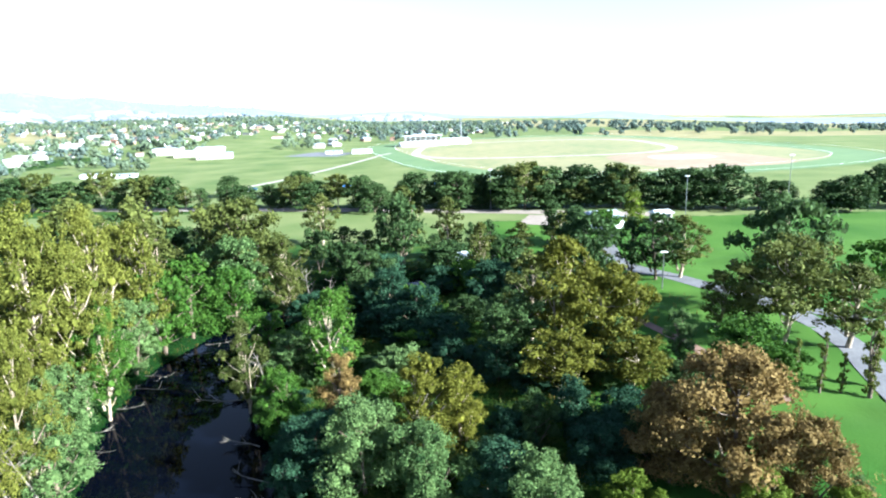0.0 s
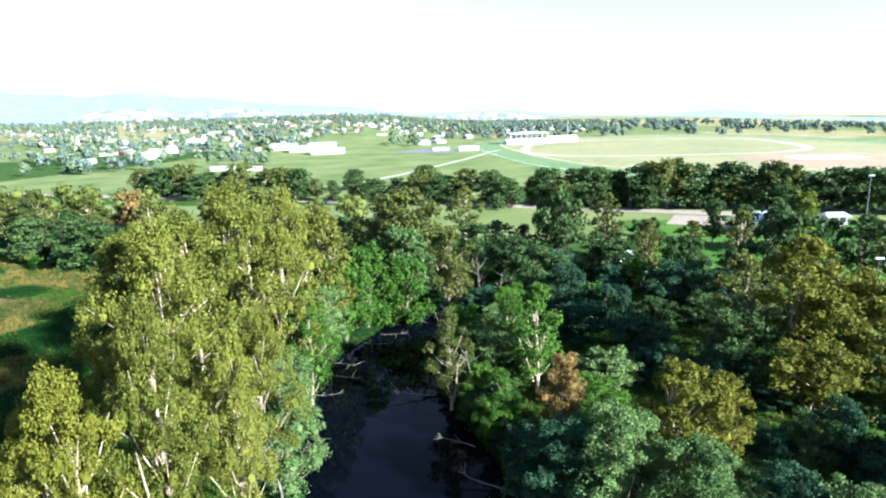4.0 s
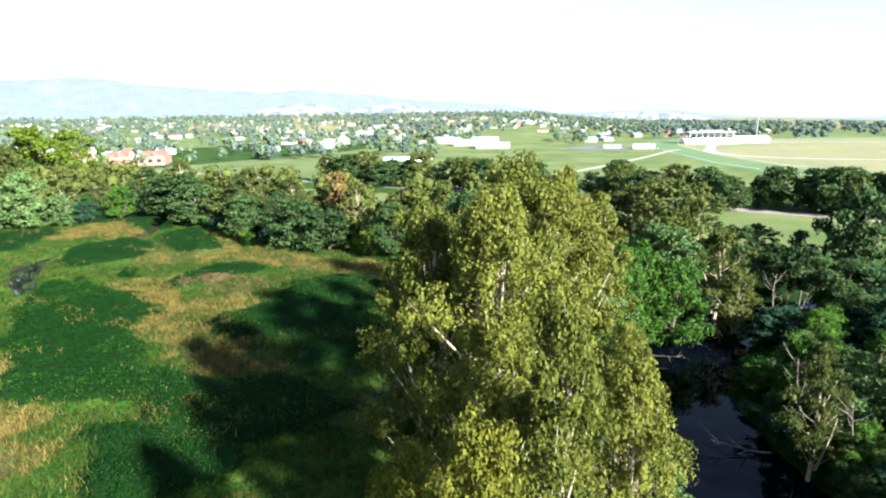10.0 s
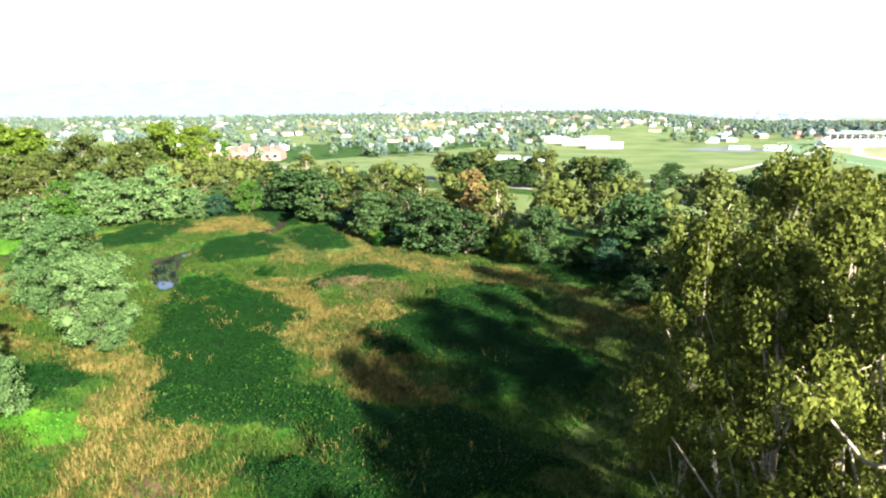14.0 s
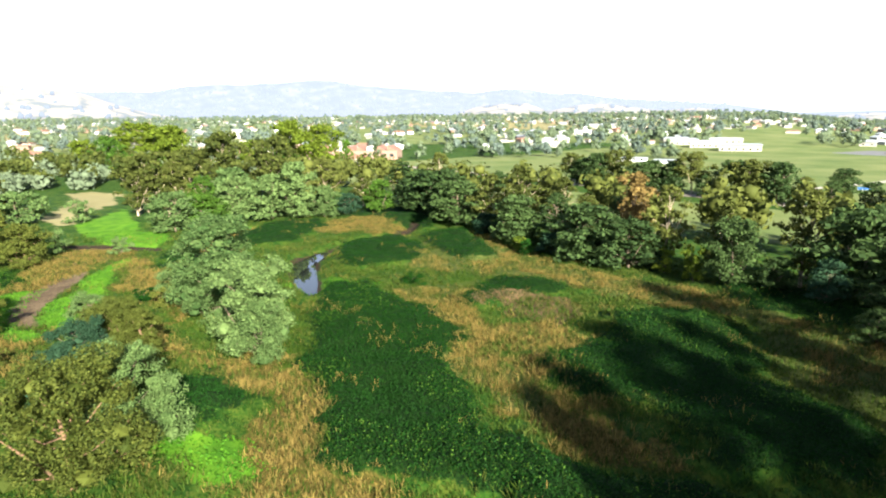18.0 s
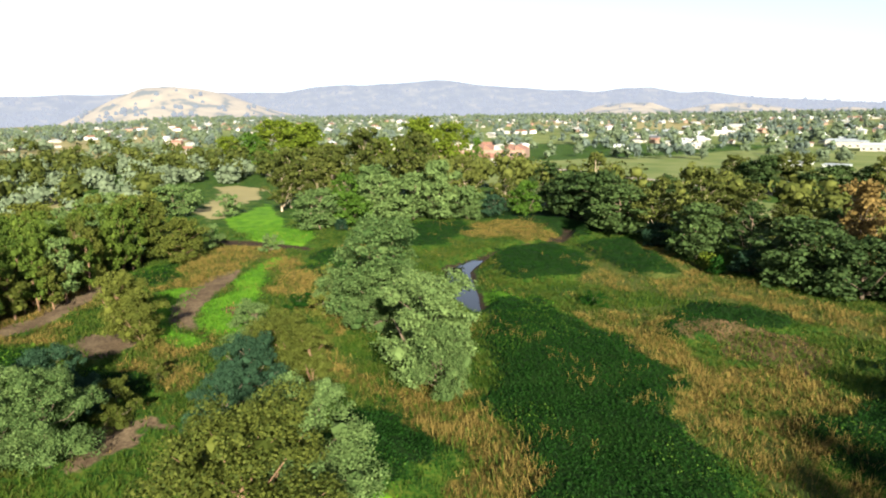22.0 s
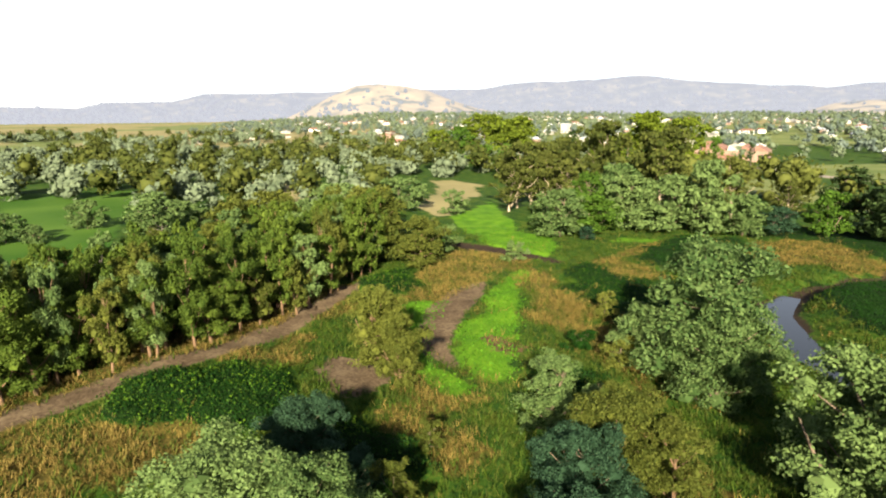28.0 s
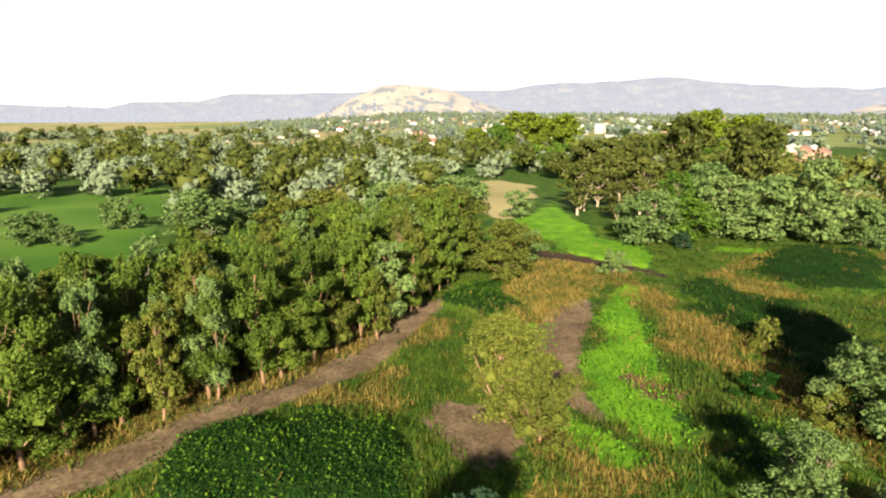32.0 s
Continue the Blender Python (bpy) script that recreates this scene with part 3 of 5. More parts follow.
# water
def sheet(name, line, wid, z, mat, label):
    c = smooth_line(line, 8)
    w = np.interp(np.linspace(0, 1, len(c)), np.linspace(0, 1, len(wid)), wid) + 1.8
    d = np.gradient(c, axis=0)
    d /= np.linalg.norm(d, axis=1, keepdims=True)
    nrm = np.stack([-d[:, 1], d[:, 0]], -1)
    cols = np.linspace(-1, 1, 7)
    v = c[:, None] + nrm[:, None] * cols[None, :, None] * w[:, None, None]
    v = np.concatenate([v, np.full((*v.shape[:2], 1), z)], -1).reshape(-1, 3)
    i, j = np.meshgrid(np.arange(len(c) - 1), np.arange(6), indexing="ij")
    f = np.stack([i * 7 + j, (i + 1) * 7 + j, (i + 1) * 7 + j + 1, i * 7 + j + 1], -1).reshape(-1, 4)
    return tagged(new(name, mesh_from(name, v, f, [mat])), label, "water", kind="structure")


sheet("water_river", RIVER, RIVER_W, WATER_Z, water_mat("river_water", (0.0008, 0.0012, 0.003), 0.02, 0.10), "still dark brown river water between wooded banks")
sheet("water_billabong", BILLABONG[:5], (-1.2, 0.2, 0.7, 0.6, -0.7), BILL_Z, water_mat("pond_water", (0.008, 0.009, 0.010), 0.02, 0.5), "still pond water reflecting the sky")


# ---- roads, paths and the racecourse ----
def ribbon(name, pts, width, mat, z, label, category="path", kind="structure", n=5):
    c = smooth_line(pts, n)
    d = np.gradient(c, axis=0)
    d /= np.linalg.norm(d, axis=1, keepdims=True)
    nrm = np.stack([-d[:, 1], d[:, 0]], -1)
    w = width / 2 * (1 + 0.12 * (vnoise(c[:, 0], c[:, 1], 6, 4) - 0.5))
    rows = [c + nrm * (k * w)[:, None] for k in (1, 0.33, -0.33, -1)]
    v = np.stack(rows, 1)
    zz = ground_z(v[..., 0], v[..., 1]) + z
    v = np.concatenate([v, zz[..., None]], -1).reshape(-1, 3)
    i, j = np.meshgrid(np.arange(len(c) - 1), np.arange(3), indexing="ij")
    f = np.stack([i * 4 + j, i * 4 + j + 1, (i + 1) * 4 + j + 1, (i + 1) * 4 + j], -1).reshape(-1, 4)
    return tagged(new(name, mesh_from(name, v, f, [mat])), label, category, kind=kind)


ribbon("road", [(-420, 262), (-300, 246), (-186, 226), (-110, 214), (-44, 203), (14, 190), (60, 178)], 7, GRAVEL, 0.06, "pale gravel road beyond the trees", "road")
ribbon("road_drive", [(39, 160), (34, 138), (33, 121), (40.7, 109.7), (48.5, 97.3), (52.2, 81.7), (50, 67), (46, 50), (44, 25), (46, -15)], 4.2, ASPHALT, 0.06, "grey asphalt park drive", "road")
ribbon("road_fork", [(47, 99), (54.5, 90.5), (62, 85), (85, 78), (120, 70)], 3.6, ASPHALT, 0.065, "grey asphalt park drive", "road")
ribbon("path_red", [(18, 99), (24, 91), (29.7, 82.8), (33, 74), (36, 62)], 1.8, REDPATH, 0.05, "reddish gravel footpath over the lawn")
ribbon("path_course", [(-112, 262), (-96, 304), (-84, 360), (-73, 420), (-64, 480), (-40, 560)], 4, SAND, 0.08, "pale sandy track over the racecourse paddock")
ribbon("yard", [(18, 176), (30, 172), (44, 168)], 16, GRAVEL, 0.04, "brown gravel yard beside the clubhouse")


def oval(name, cx, cy, rx, ry, turn, width, mat, z, label, inner=True):
    """A ring (or a disc) on the ground: a racetrack's oval, longer than wide."""
    n = 96
    th = np.linspace(0, 2 * math.pi, n, endpoint=False)
    e = 0.62                                            # fuller ends than an ellipse
    ux, uy = np.sign(np.cos(th)) * np.abs(np.cos(th)) ** e, np.sign(np.sin(th)) * np.abs(np.sin(th)) ** e
    c, s = math.cos(radians(turn)), math.sin(radians(turn))

    def ring(k):
        x, y = ux * (rx + k), uy * (ry + k)
        return np.stack([cx + x * c - y * s, cy + x * s + y * c, np.full(n, z)], -1)
    i = np.arange(n)
    if inner:
        v = np.concatenate([ring(width / 2), ring(-width / 2)])
        f = np.stack([i, (i + 1) % n, n + (i + 1) % n, n + i], -1)
        me = mesh_from(name, v, f, [mat])
    else:
        v = np.concatenate([ring(0), [[cx, cy, z]]])
        me = mesh_from(name, v, np.stack([i, (i + 1) % n, np.full(n, n)], -1), [mat])
    return tagged(new(name, me), label, "racetrack", kind="structure")


OV = (78, 490, 128, 198, 16.8)
oval("racecourse_turf", *OV[:2], OV[2] + 8, OV[3] + 8, OV[4], 24, TRACK_TURF, 0.07, "mown green turf racetrack")
oval("racecourse_infield", *OV[:2], OV[2] - 3, OV[3] - 3, OV[4], 0, INFIELD, 0.05, "dry olive grass inside the racetrack", inner=False)
oval("racecourse_sand", 60, 508, 100, 102, 0, 7, SAND, 0.13, "pale sand training track")
oval("racecourse_bare", 135, 356, 44, 50, 10, 0, BROWNFIELD, 0.10, "bare brown ground inside the racetrack", inner=False)
oval("racecourse_pit", 134, 372, 19, 15, 0, 0, SAND, 0.15, "pale sand pit inside the racetrack", inner=False)
for k, grow in enumerate((-4, 20)):
    rail = oval("running_rail", *OV[:2], OV[2] + grow, OV[3] + grow, OV[4], 0.25, RAIL, 1.1, "white running rail round the turf track")
    rail["category"], rail["kind"] = "rail", "structure"


# ---- trees ----
def unit(rng, n):
    v = rng.normal(size=(n, 3))
    return v / np.linalg.norm(v, axis=1, keepdims=True)


def leaves(rng, centres, radii, count, size, flat=0.8, droop=0.3):
    """Many small leaf sprays, as thin bent rhombs, filling clumps."""
    n = len(centres) * count
    c, r = np.repeat(centres, count, 0), np.repeat(radii, count)[:, None]
    out = unit(rng, n)
    rad = (0.45 + 0.62 * rng.random((n, 1)) ** 0.6)
    pos = c + out * r * rad * np.array([1, 1, flat])
    face = out + 0.75 * unit(rng, n)                    # sprays face outwards, more or less
    ax = unit(rng, n)
    ax[:, 2] -= droop
    side = np.cross(face, ax)
    side /= np.linalg.norm(side, axis=1, keepdims=True) + 1e-9
    ax = np.cross(side, face)
    ax /= np.linalg.norm(ax, axis=1, keepdims=True) + 1e-9
    L = size * (0.6 + 0.8 * rng.random((n, 1)))
    W = L * (0.26 + 0.14 * rng.random((n, 1)))
    v = np.stack([pos - ax * L * 0.5, pos + side * W, pos + ax * L * 0.5, pos - side * W], 1).reshape(-1, 3)
    return v, np.arange(n * 4).reshape(-1, 4)


_bm = bmesh.new()
bmesh.ops.create_icosphere(_bm, subdivisions=1, radius=1.0)
ICO_V = np.array([v.co[:] for v in _bm.verts])
ICO_F = np.array([[v.index for v in f.verts] for f in _bm.faces])
_bm.free()


def cores(rng, centres, radii, flat, k=0.62):
    """Dense inner twigs of each clump, as lumpy bodies; quads with a doubled corner are avoided by keeping triangles apart."""
    vs, fs = [], []
    for i, (c, r) in enumerate(zip(centres, radii)):
        j = 1 + 0.35 * (rng.random((len(ICO_V), 1)) - 0.5)
        vs.append(c + ICO_V * j * r * k * np.array([1, 1, flat]))
        fs.append(ICO_F + i * len(ICO_V))
    return np.concatenate(vs), np.concatenate(fs)


SHAPES = {   # nominal height, radius, lobes, lobe size range, billows a lobe, leaves a billow, leaf size, flat, crown base, droop
    "gum": (20.0, 5.0, 27, (1.6, 2.3), 11, 17, 0.60, 1.05, 0.22, 0.5),
    "spread": (13.0, 6.0, 25, (1.7, 2.4), 12, 17, 0.60, 0.8, 0.34, 0.3),
    "round": (9.0, 4.0, 24, (1.3, 1.85), 13, 20, 0.44, 0.95, 0.08, 0.1),
    "low": (6.0, 4.2, 22, (1.1, 1.6), 12, 17, 0.46, 0.85, 0.05, 0.1),
    "tall": (12.0, 3.4, 24, (1.2, 1.7), 11, 17, 0.46, 1.05, 0.12, 0.2),
    "slim": (8.0, 1.9, 15, (0.7, 1.05), 10, 22, 0.33, 1.3, 0.16, 0.7),
    "column": (10.0, 1.1, 12, (0.5, 0.7), 8, 14, 0.32, 1.5, 0.06, -0.6),
    "bush": (3.0, 2.0, 12, (0.6, 0.9), 9, 16, 0.28, 0.85, 0.02, 0.0),
}


def crown_plan(rng, shape):
    """Lobes of the crown, and the billows of leaves on each lobe."""
    H, R, n, (r0, r1), bil, _l, _s, flat, base, _d = SHAPES[shape]
    cs, rs = [], []
    for i in range(n):
        u = (i + rng.random()) / n
        z = base + (0.97 - base) * u
        if shape == "gum":
            prof = 0.5 + 0.5 * math.sin(math.pi * min(1, (z - base) / (1 - base) * 0.9 + 0.12))
            prof *= 0.3 + 0.8 * (1 - max(0, z - 0.7) / 0.3)
        elif shape == "column":
            prof = 0.75 * math.sin(math.pi * (0.12 + 0.8 * u)) ** 0.7
        elif shape == "slim":
            prof = 0.35 + 0.7 * math.sin(math.pi * (0.1 + 0.85 * u)) ** 0.8
        elif shape == "spread":
            prof = math.sqrt(max(0.05, 1 - ((z - 0.62) / 0.42) ** 2))
        else:
            prof = max(0.15, math.sqrt(max(0.0, 1 - ((z - 0.38) / 0.64) ** 2)))
        a = i * 2.399 + rng.random() * 0.8
        rr = rng.uniform(r0, r1) * (1 - 0.3 * u)
        q = R * prof * (rng.uniform(0.55, 1.0) if i % 4 else rng.uniform(0, 0.45)) - rr * 0.3
        q = max(0.0, q)
        cs.append((math.cos(a) * q, math.sin(a) * q, max(rr * 0.5, min(z * H, H - rr * 0.95 * flat))))
        rs.append(rr)
    cs, rs = np.array(cs), np.array(rs)
    d = unit(rng, n * bil)
    d[:, 2] = np.abs(d[:, 2]) * 0.9 - 0.28 * rng.random(n * bil)          # more above than below
    d /= np.linalg.norm(d, axis=1, keepdims=True)
    L, Rr = np.repeat(cs, bil, 0), np.repeat(rs, bil)
    k = 0.62 + 0.34 * rng.random(n * bil)
    bc = L + d * (Rr * k)[:, None] * np.array([1, 1, flat])
    br = Rr * (0.32 + 0.16 * rng.random(n * bil))
    return cs, rs, bc, br


def build_tree(name, shape, colour, bark, seed, lod, label, category):
    """A tree: trunk with limbs, and a crown of leaves in billows."""
    rng = np.random.default_rng(seed)
    H, R, n, _rr, bil, cnt, size, flat, base, droop = SHAPES[shape]
    cs, rs, bc, br = crown_plan(rng, shape)
    cnt, size = max(4, int(cnt * (5.0, 2.8, 1.3, 0.7)[lod])), size * (0.36, 0.47, 0.70, 1.0)[lod]
    root = new(name)
    tagged(root, label, category, group="trees and shrubs")
    # trunk and limbs
    tubes = []
    lean = rng.normal(size=2) * 0.04 * H
    t0 = (0.016 if shape in ("gum", "slim", "spread") else 0.02) * H
    zz = np.linspace(-0.03, 0.86, 7)
    trunk = np.stack([lean[0] * np.abs(zz) ** 1.5 + 0.02 * H * np.sin(zz * 5 + seed), lean[1] * np.abs(zz) ** 1.5 + 0.015 * H * np.cos(zz * 4 + seed), zz * H], -1)
    trunk[:, :2] -= trunk[0, :2]
    tubes.append(tube(trunk, t0 * np.linspace(1.15, 0.15, 7), 7))
    if shape in ("gum", "round", "spread", "tall"):       # a fork low down
        a = rng.random() * 6.28
        f = trunk[:5] + np.array([math.cos(a), math.sin(a), 0]) * np.array([0, .05, .1, .15, .2])[:, None] * R * 3
        tubes.append(tube(f[1:], t0 * np.linspace(0.75, 0.2, 4), 6))
    for c in cs:
        h0 = max(0.12, min(c[2] / H - rng.uniform(0.12, 0.3), 0.8))
        p0 = np.array([np.interp(h0, zz, trunk[:, k]) for k in range(3)])
        midp = (p0 + c) / 2 + np.array([0, 0, -0.12 * np.linalg.norm(c[:2] - p0[:2])]) + rng.normal(size=3) * 0.03 * R
        tubes.append(tube([p0, midp, c, c + (c - midp) * 0.5], t0 * np.array([0.32, 0.24, 0.14, 0.035]), 5))
    tv, tf = merge(tubes)
    part("trunk", mesh_from("trunk", tv, tf, [bark], smooth=True), root)
    lv, lf = leaves(rng, bc, br, cnt, size, flat, droop)
    kv, kf = cores(rng, cs, rs, flat, 0.34 if shape == "gum" else 0.42)
    me = mesh_from("crown", np.concatenate([lv, kv]), [tuple(q) for q in lf.tolist()] + [tuple(q) for q in (kf + len(lv)).tolist()], [LEAF[colour]])
    part("crown", me, root)
    return root


PROTO = {}
KINDS = {   # what: (shape, leaf, bark, object name, label)
    "gum": ("gum", "gum", BARK_PALE, "gum_tree", "tall river gum with pale trunk and olive leaves"),
    "greengum": ("gum", "young", BARK_PALE, "gum_tree", "young fresh-green gum tree on the river bank"),
    "rivergum": ("gum", "rivergum", BARK_PALE, "gum_tree", "tall river gum with pale limbs and sunlit olive leaves"),
    "yellowgum": ("gum", "yellow", BARK_PALE, "gum_tree", "sunlit gum tree with yellow-green leaves and pale limbs"),
    "darkgum": ("gum", "dark", BARK_DARK, "gum_tree", "dark green gum tree in a dense stand"),
    "wattle": ("round", "silver", BARK_DARK, "wattle_tree", "bushy silver wattle with grey-green feathery leaves"),
    "blue": ("round", "blue", BARK_DARK, "wattle_tree", "bushy wattle with bluish green leaves"),
    "olive": ("round", "olive", BARK_ORANGE, "round_tree", "rounded tree with olive leaves reaching low"),
    "brown": ("round", "brown", BARK_DARK, "withered_tree", "broad tree with withered orange-brown leaves"),
    "dark": ("round", "dark", BARK_DARK, "shade_tree", "dark green leafy tree beside the road"),
    "green": ("round", "young", BARK_DARK, "leafy_tree", "fresh green leafy tree"),
    "lime": ("round", "lime", BARK_DARK, "leafy_tree", "bright lime-green leafy tree"),
    "yellow": ("round", "yellow", BARK_PALE, "round_tree", "rounded tree with golden yellow-green leaves"),
    "slim": ("slim", "green", BARK_ORANGE, "plantation_tree", "slender young eucalypt with thin brown stem"),
    "slimolive": ("slim", "olive", BARK_ORANGE, "plantation_tree", "slender young eucalypt with olive leaves"),
    "slimblue": ("slim", "silver", BARK_ORANGE, "plantation_tree", "slender young eucalypt with grey-green leaves"),
    "poplar": ("column", "olive", BARK_DARK, "poplar", "narrow upright poplar on the lawn"),
    "poplarfar": ("column", "dark", BARK_DARK, "poplar", "tall narrow dark green poplar"),
    "bush": ("bush", "bramble", BARK_DARK, "bush", "low dark green bush in the grass"),
    "silverbush": ("bush", "silver", BARK_DARK, "bush", "round grey-green bush in the dry grass"),
    "yellowbush": ("bush", "lime", BARK_DARK, "bush", "bright yellow-green bush at the wood's edge"),
    "reedbush": ("bush", "reed", BARK_DARK, "reed_clump", "tall clump of yellow-green reeds"),
    "oliveb": ("bush", "olive", BARK_DARK, "bush", "olive bush in the dry grass"),
}
placed = {}


MIDLINE = [(1, 2), (-20, 9), (-40, 16), (-62, 20), (-85, 20), (-101, 18), (-116, 13)]      # along the south of the flat


def path_gap(x, y):
    return float(seg_dist(np.array([x]), np.array([y]), MIDLINE)[0])


def tree(kind, x, y, h, r, z=None):
    """Sets a tree of that kind at a place, with its height and crown radius."""
    shape, colour, bark, name, label = KINDS[kind]
    if shape == "gum" and h / r < 2.75:
        shape = "spread"
    elif shape == "round" and h / r < 1.75:
        shape = "low"
    elif shape == "round" and h / r > 2.75:
        shape = "tall"
    if shape in ("low", "round", "spread"):
        r *= 1.1
    gap = path_gap(x, y)
    lod = 0 if gap < 30 else 1 if gap < 55 else 2 if gap < 95 else 3
    k = placed[kind] = placed.get(kind, -1) + 1
    variants = (3, 3, 3, 2)[lod]
    key = (kind, shape, lod, k % variants)
    H, R = SHAPES[shape][:2]
    m = Matrix.Translation((x, y, (gz(x, y) if z is None else z) - 0.05)) @ Matrix.Rotation(k * 2.4 + x, 4, "Z") @ Matrix.Diagonal((r / R, r / R, h / H, 1))
    if key not in PROTO:
        PROTO[key] = build_tree(name, shape, colour, bark, abs(hash_of(kind)) + 31 * (k % variants) + 7 * lod, lod, label, "bush" if shape == "bush" else "tree")
        PROTO[key].matrix_basis = m
        return PROTO[key]
    return copy_thing(PROTO[key], m)


def hash_of(s):
    return sum((i + 1) * ord(c) for i, c in enumerate(s)) % 9973


# tall gums on the near river bank
tree("rivergum", -43.8, 42.8, 24.2, 4.4)
tree("rivergum", -48.8, 45.5, 22.4, 4.6)
tree("rivergum", -45.2, 57.5, 23.8, 5.0)
tree("rivergum", -46.5, 50.5, 23.4, 4.6)
tree("rivergum", -42.6, 61, 20.5, 4.0)
tree("rivergum", -49.5, 64, 21.0, 5.0)
tree("rivergum", -46.5, 71, 19.5, 4.6)
tree("rivergum", -48, 80, 18.5, 4.8)
tree("rivergum", -44.5, 77, 19.5, 4.2)
tree("rivergum", -53, 52, 18.5, 4.2)
tree("rivergum", -37.6, 33.4, 19.2, 3.4)
tree("rivergum", -41.5, 37.5, 19.5, 3.6)
tree("yellowgum", -38.4, 27.6, 19.4, 3.0)
tree("yellowgum", -42.2, 29.5, 16.5, 3.0)
tree("yellowgum", -45.5, 24.5, 13.0, 3.2)
tree("rivergum", -35.6, 38.5, 14.5, 3.2)
tree("rivergum", -36.8, 45, 15.0, 3.2)
tree("wattle", -35.5, 46, 9.5, 3.2)
tree("greengum", -40.6, 61.5, 13.2, 3.2)
tree("wattle", -38.8, 52, 10, 3.2)
tree("greengum", -43.3, 66.5, 12, 3.4)
tree("wattle", -43.5, 72.5, 10.5, 3.8)
tree("green", -42.8, 79, 12.5, 4.2)
tree("green", -41.5, 85, 13.0, 4.2)
tree("green", -37, 90.5, 11.5, 4.6)
tree("wattle", -39, 97, 13, 5.4)
tree("gum", -58.5, 88, 21, 6.4)
tree("gum", -53, 96, 17, 5.5)
tree("gum", -40, 106, 18.4, 7.2)
tree("gum", -32, 101, 13.5, 3.6)
tree("gum", -29.5, 96, 12.5, 3.0)
tree("gum", -36, 147, 13.5, 4.2)
tree("gum", -46, 112, 15, 4.5)
tree("dark", -58.6, 117, 11, 6.0)
tree("dark", -50, 122, 10, 5.0)
tree("dark", -66, 110, 12, 6.0)
tree("dark", -74, 116, 12, 5.5)
# the far bank, inside the bend
tree("greengum", -15.4, 66.5, 13.0, 3.4)
tree("greengum", -18.8, 71.5, 9.8, 2.6)
tree("green", -18.5, 56.5, 7.0, 2.4)
tree("gum", -24.6, 62.8, 11.8, 2.6)
tree("green", -24.5, 71, 8, 2.4)
tree("brown", -12.5, 58.2, 8.2, 2.2)
tree("yellow", -3.2, 50.6, 10.8, 3.4)
tree("yellow", 0.2, 52, 9.4, 2.8)
tree("wattle", -8.2, 46, 8.6, 3.6)
tree("blue", -12, 46.8, 7.6, 3.2)
tree("blue", -15.6, 47.5, 5.6, 2.0)
tree("wattle", -2.8, 44.6, 7.6, 3.4)
tree("wattle", 6.4, 41.6, 6.6, 3.3)
tree("blue", 3.6, 45, 5.6, 3.0)
tree("blue", 4.5, 52.5, 5.5, 2.4)
tree("lime", 13.5, 42.5, 4.2, 2.6)
tree("blue", -11.9, 92.4, 8.1, 3.2)
tree("blue", -6.3, 85, 7.6, 3.8)
tree("blue", -9, 84, 5.5, 5.0)
tree("blue", -2, 80, 4.5, 4.0)
tree("yellowgum", 12.8, 71.5, 17.4, 5.0)
tree("yellowgum", 17.5, 70, 13.2, 5.2)
tree("gum", 10, 81.6, 13.4, 4.5)
tree("yellowgum", 23.9, 80.9, 9.8, 3.4)
tree("yellowgum", 11, 62.2, 8.6, 4.2)
tree("yellowgum", 19.5, 63.5, 7.0, 4.0)
tree("darkgum", 7, 70, 10, 4.5)
tree("blue", 16.3, 55.7, 5.8, 3.1)
tree("blue", 11.5, 56.5, 5.8, 2.2)
tree("blue", 12.8, 49.5, 5.2, 2.8)
tree("brown", 23, 46, 13.3, 5.4)
tree("brown", 18.5, 48, 9.5, 3.8)
tree("brown", 27.5, 43.5, 8.5, 3.2)
tree("dark", 19, 50.5, 6.5, 3.2)
tree("lime", 23.5, 42, 5.2, 1.8)
tree("lime", 29.5, 41, 4.5, 1.6)
tree("wattle", 30.5, 42.5, 5, 1.8)
tree("green", 33, 66, 6.5, 3.6)
tree("green", 37, 65, 5.5, 2.8)
tree("wattle", 27, 70, 8, 2.0)
tree("darkgum", 32.5, 112, 11.5, 3.2)
tree("darkgum", 36.3, 109.3, 12.8, 4.4)
tree("gum", 41, 110, 17.9, 6.0)
tree("gum", 43.5, 77.5, 14.8, 6.8)
tree("gum", 41.2, 84, 14.6, 4.6)
tree("darkgum", 48.5, 90, 18.0, 6.6)
tree("gum", 51, 76, 11, 4.0)
tree("gum", 37, 83, 11, 3.0)
tree("poplar", 37.6, 64, 6.6, 0.7)
tree("poplar", 40.6, 64.1, 7.4, 0.75)
tree("poplar", 43, 64.2, 5.2, 0.65)
tree("poplar", 45.6, 63.3, 14, 1.9)
tree("poplar", 47.5, 66, 11, 1.6)
tree("green", 75, 105, 8, 5.0)
tree("lime", 44.5, 154.4, 10.6, 3.4)
tree("green", 33, 137, 9.0, 4.2)
tree("dark", 27, 141, 9.5, 3.4)
tree("dark", 22, 146, 10, 3.4)
# close undergrowth between the trees inside the bend
rng = random.Random(17)
for k in range(64):
    x, y = rng.uniform(-14, 27), rng.uniform(50, 112)
    if x < -14 + (y - 50) * 0.02 or abs(x - 3) + abs(y - 60) < 9 or x > 27 - max(0, y - 76) * 0.35:
        continue
    tree(rng.choice(("blue", "blue", "dark", "wattle", "green")), x, y, rng.uniform(2.6, 6.0), rng.uniform(2.0, 3.6))
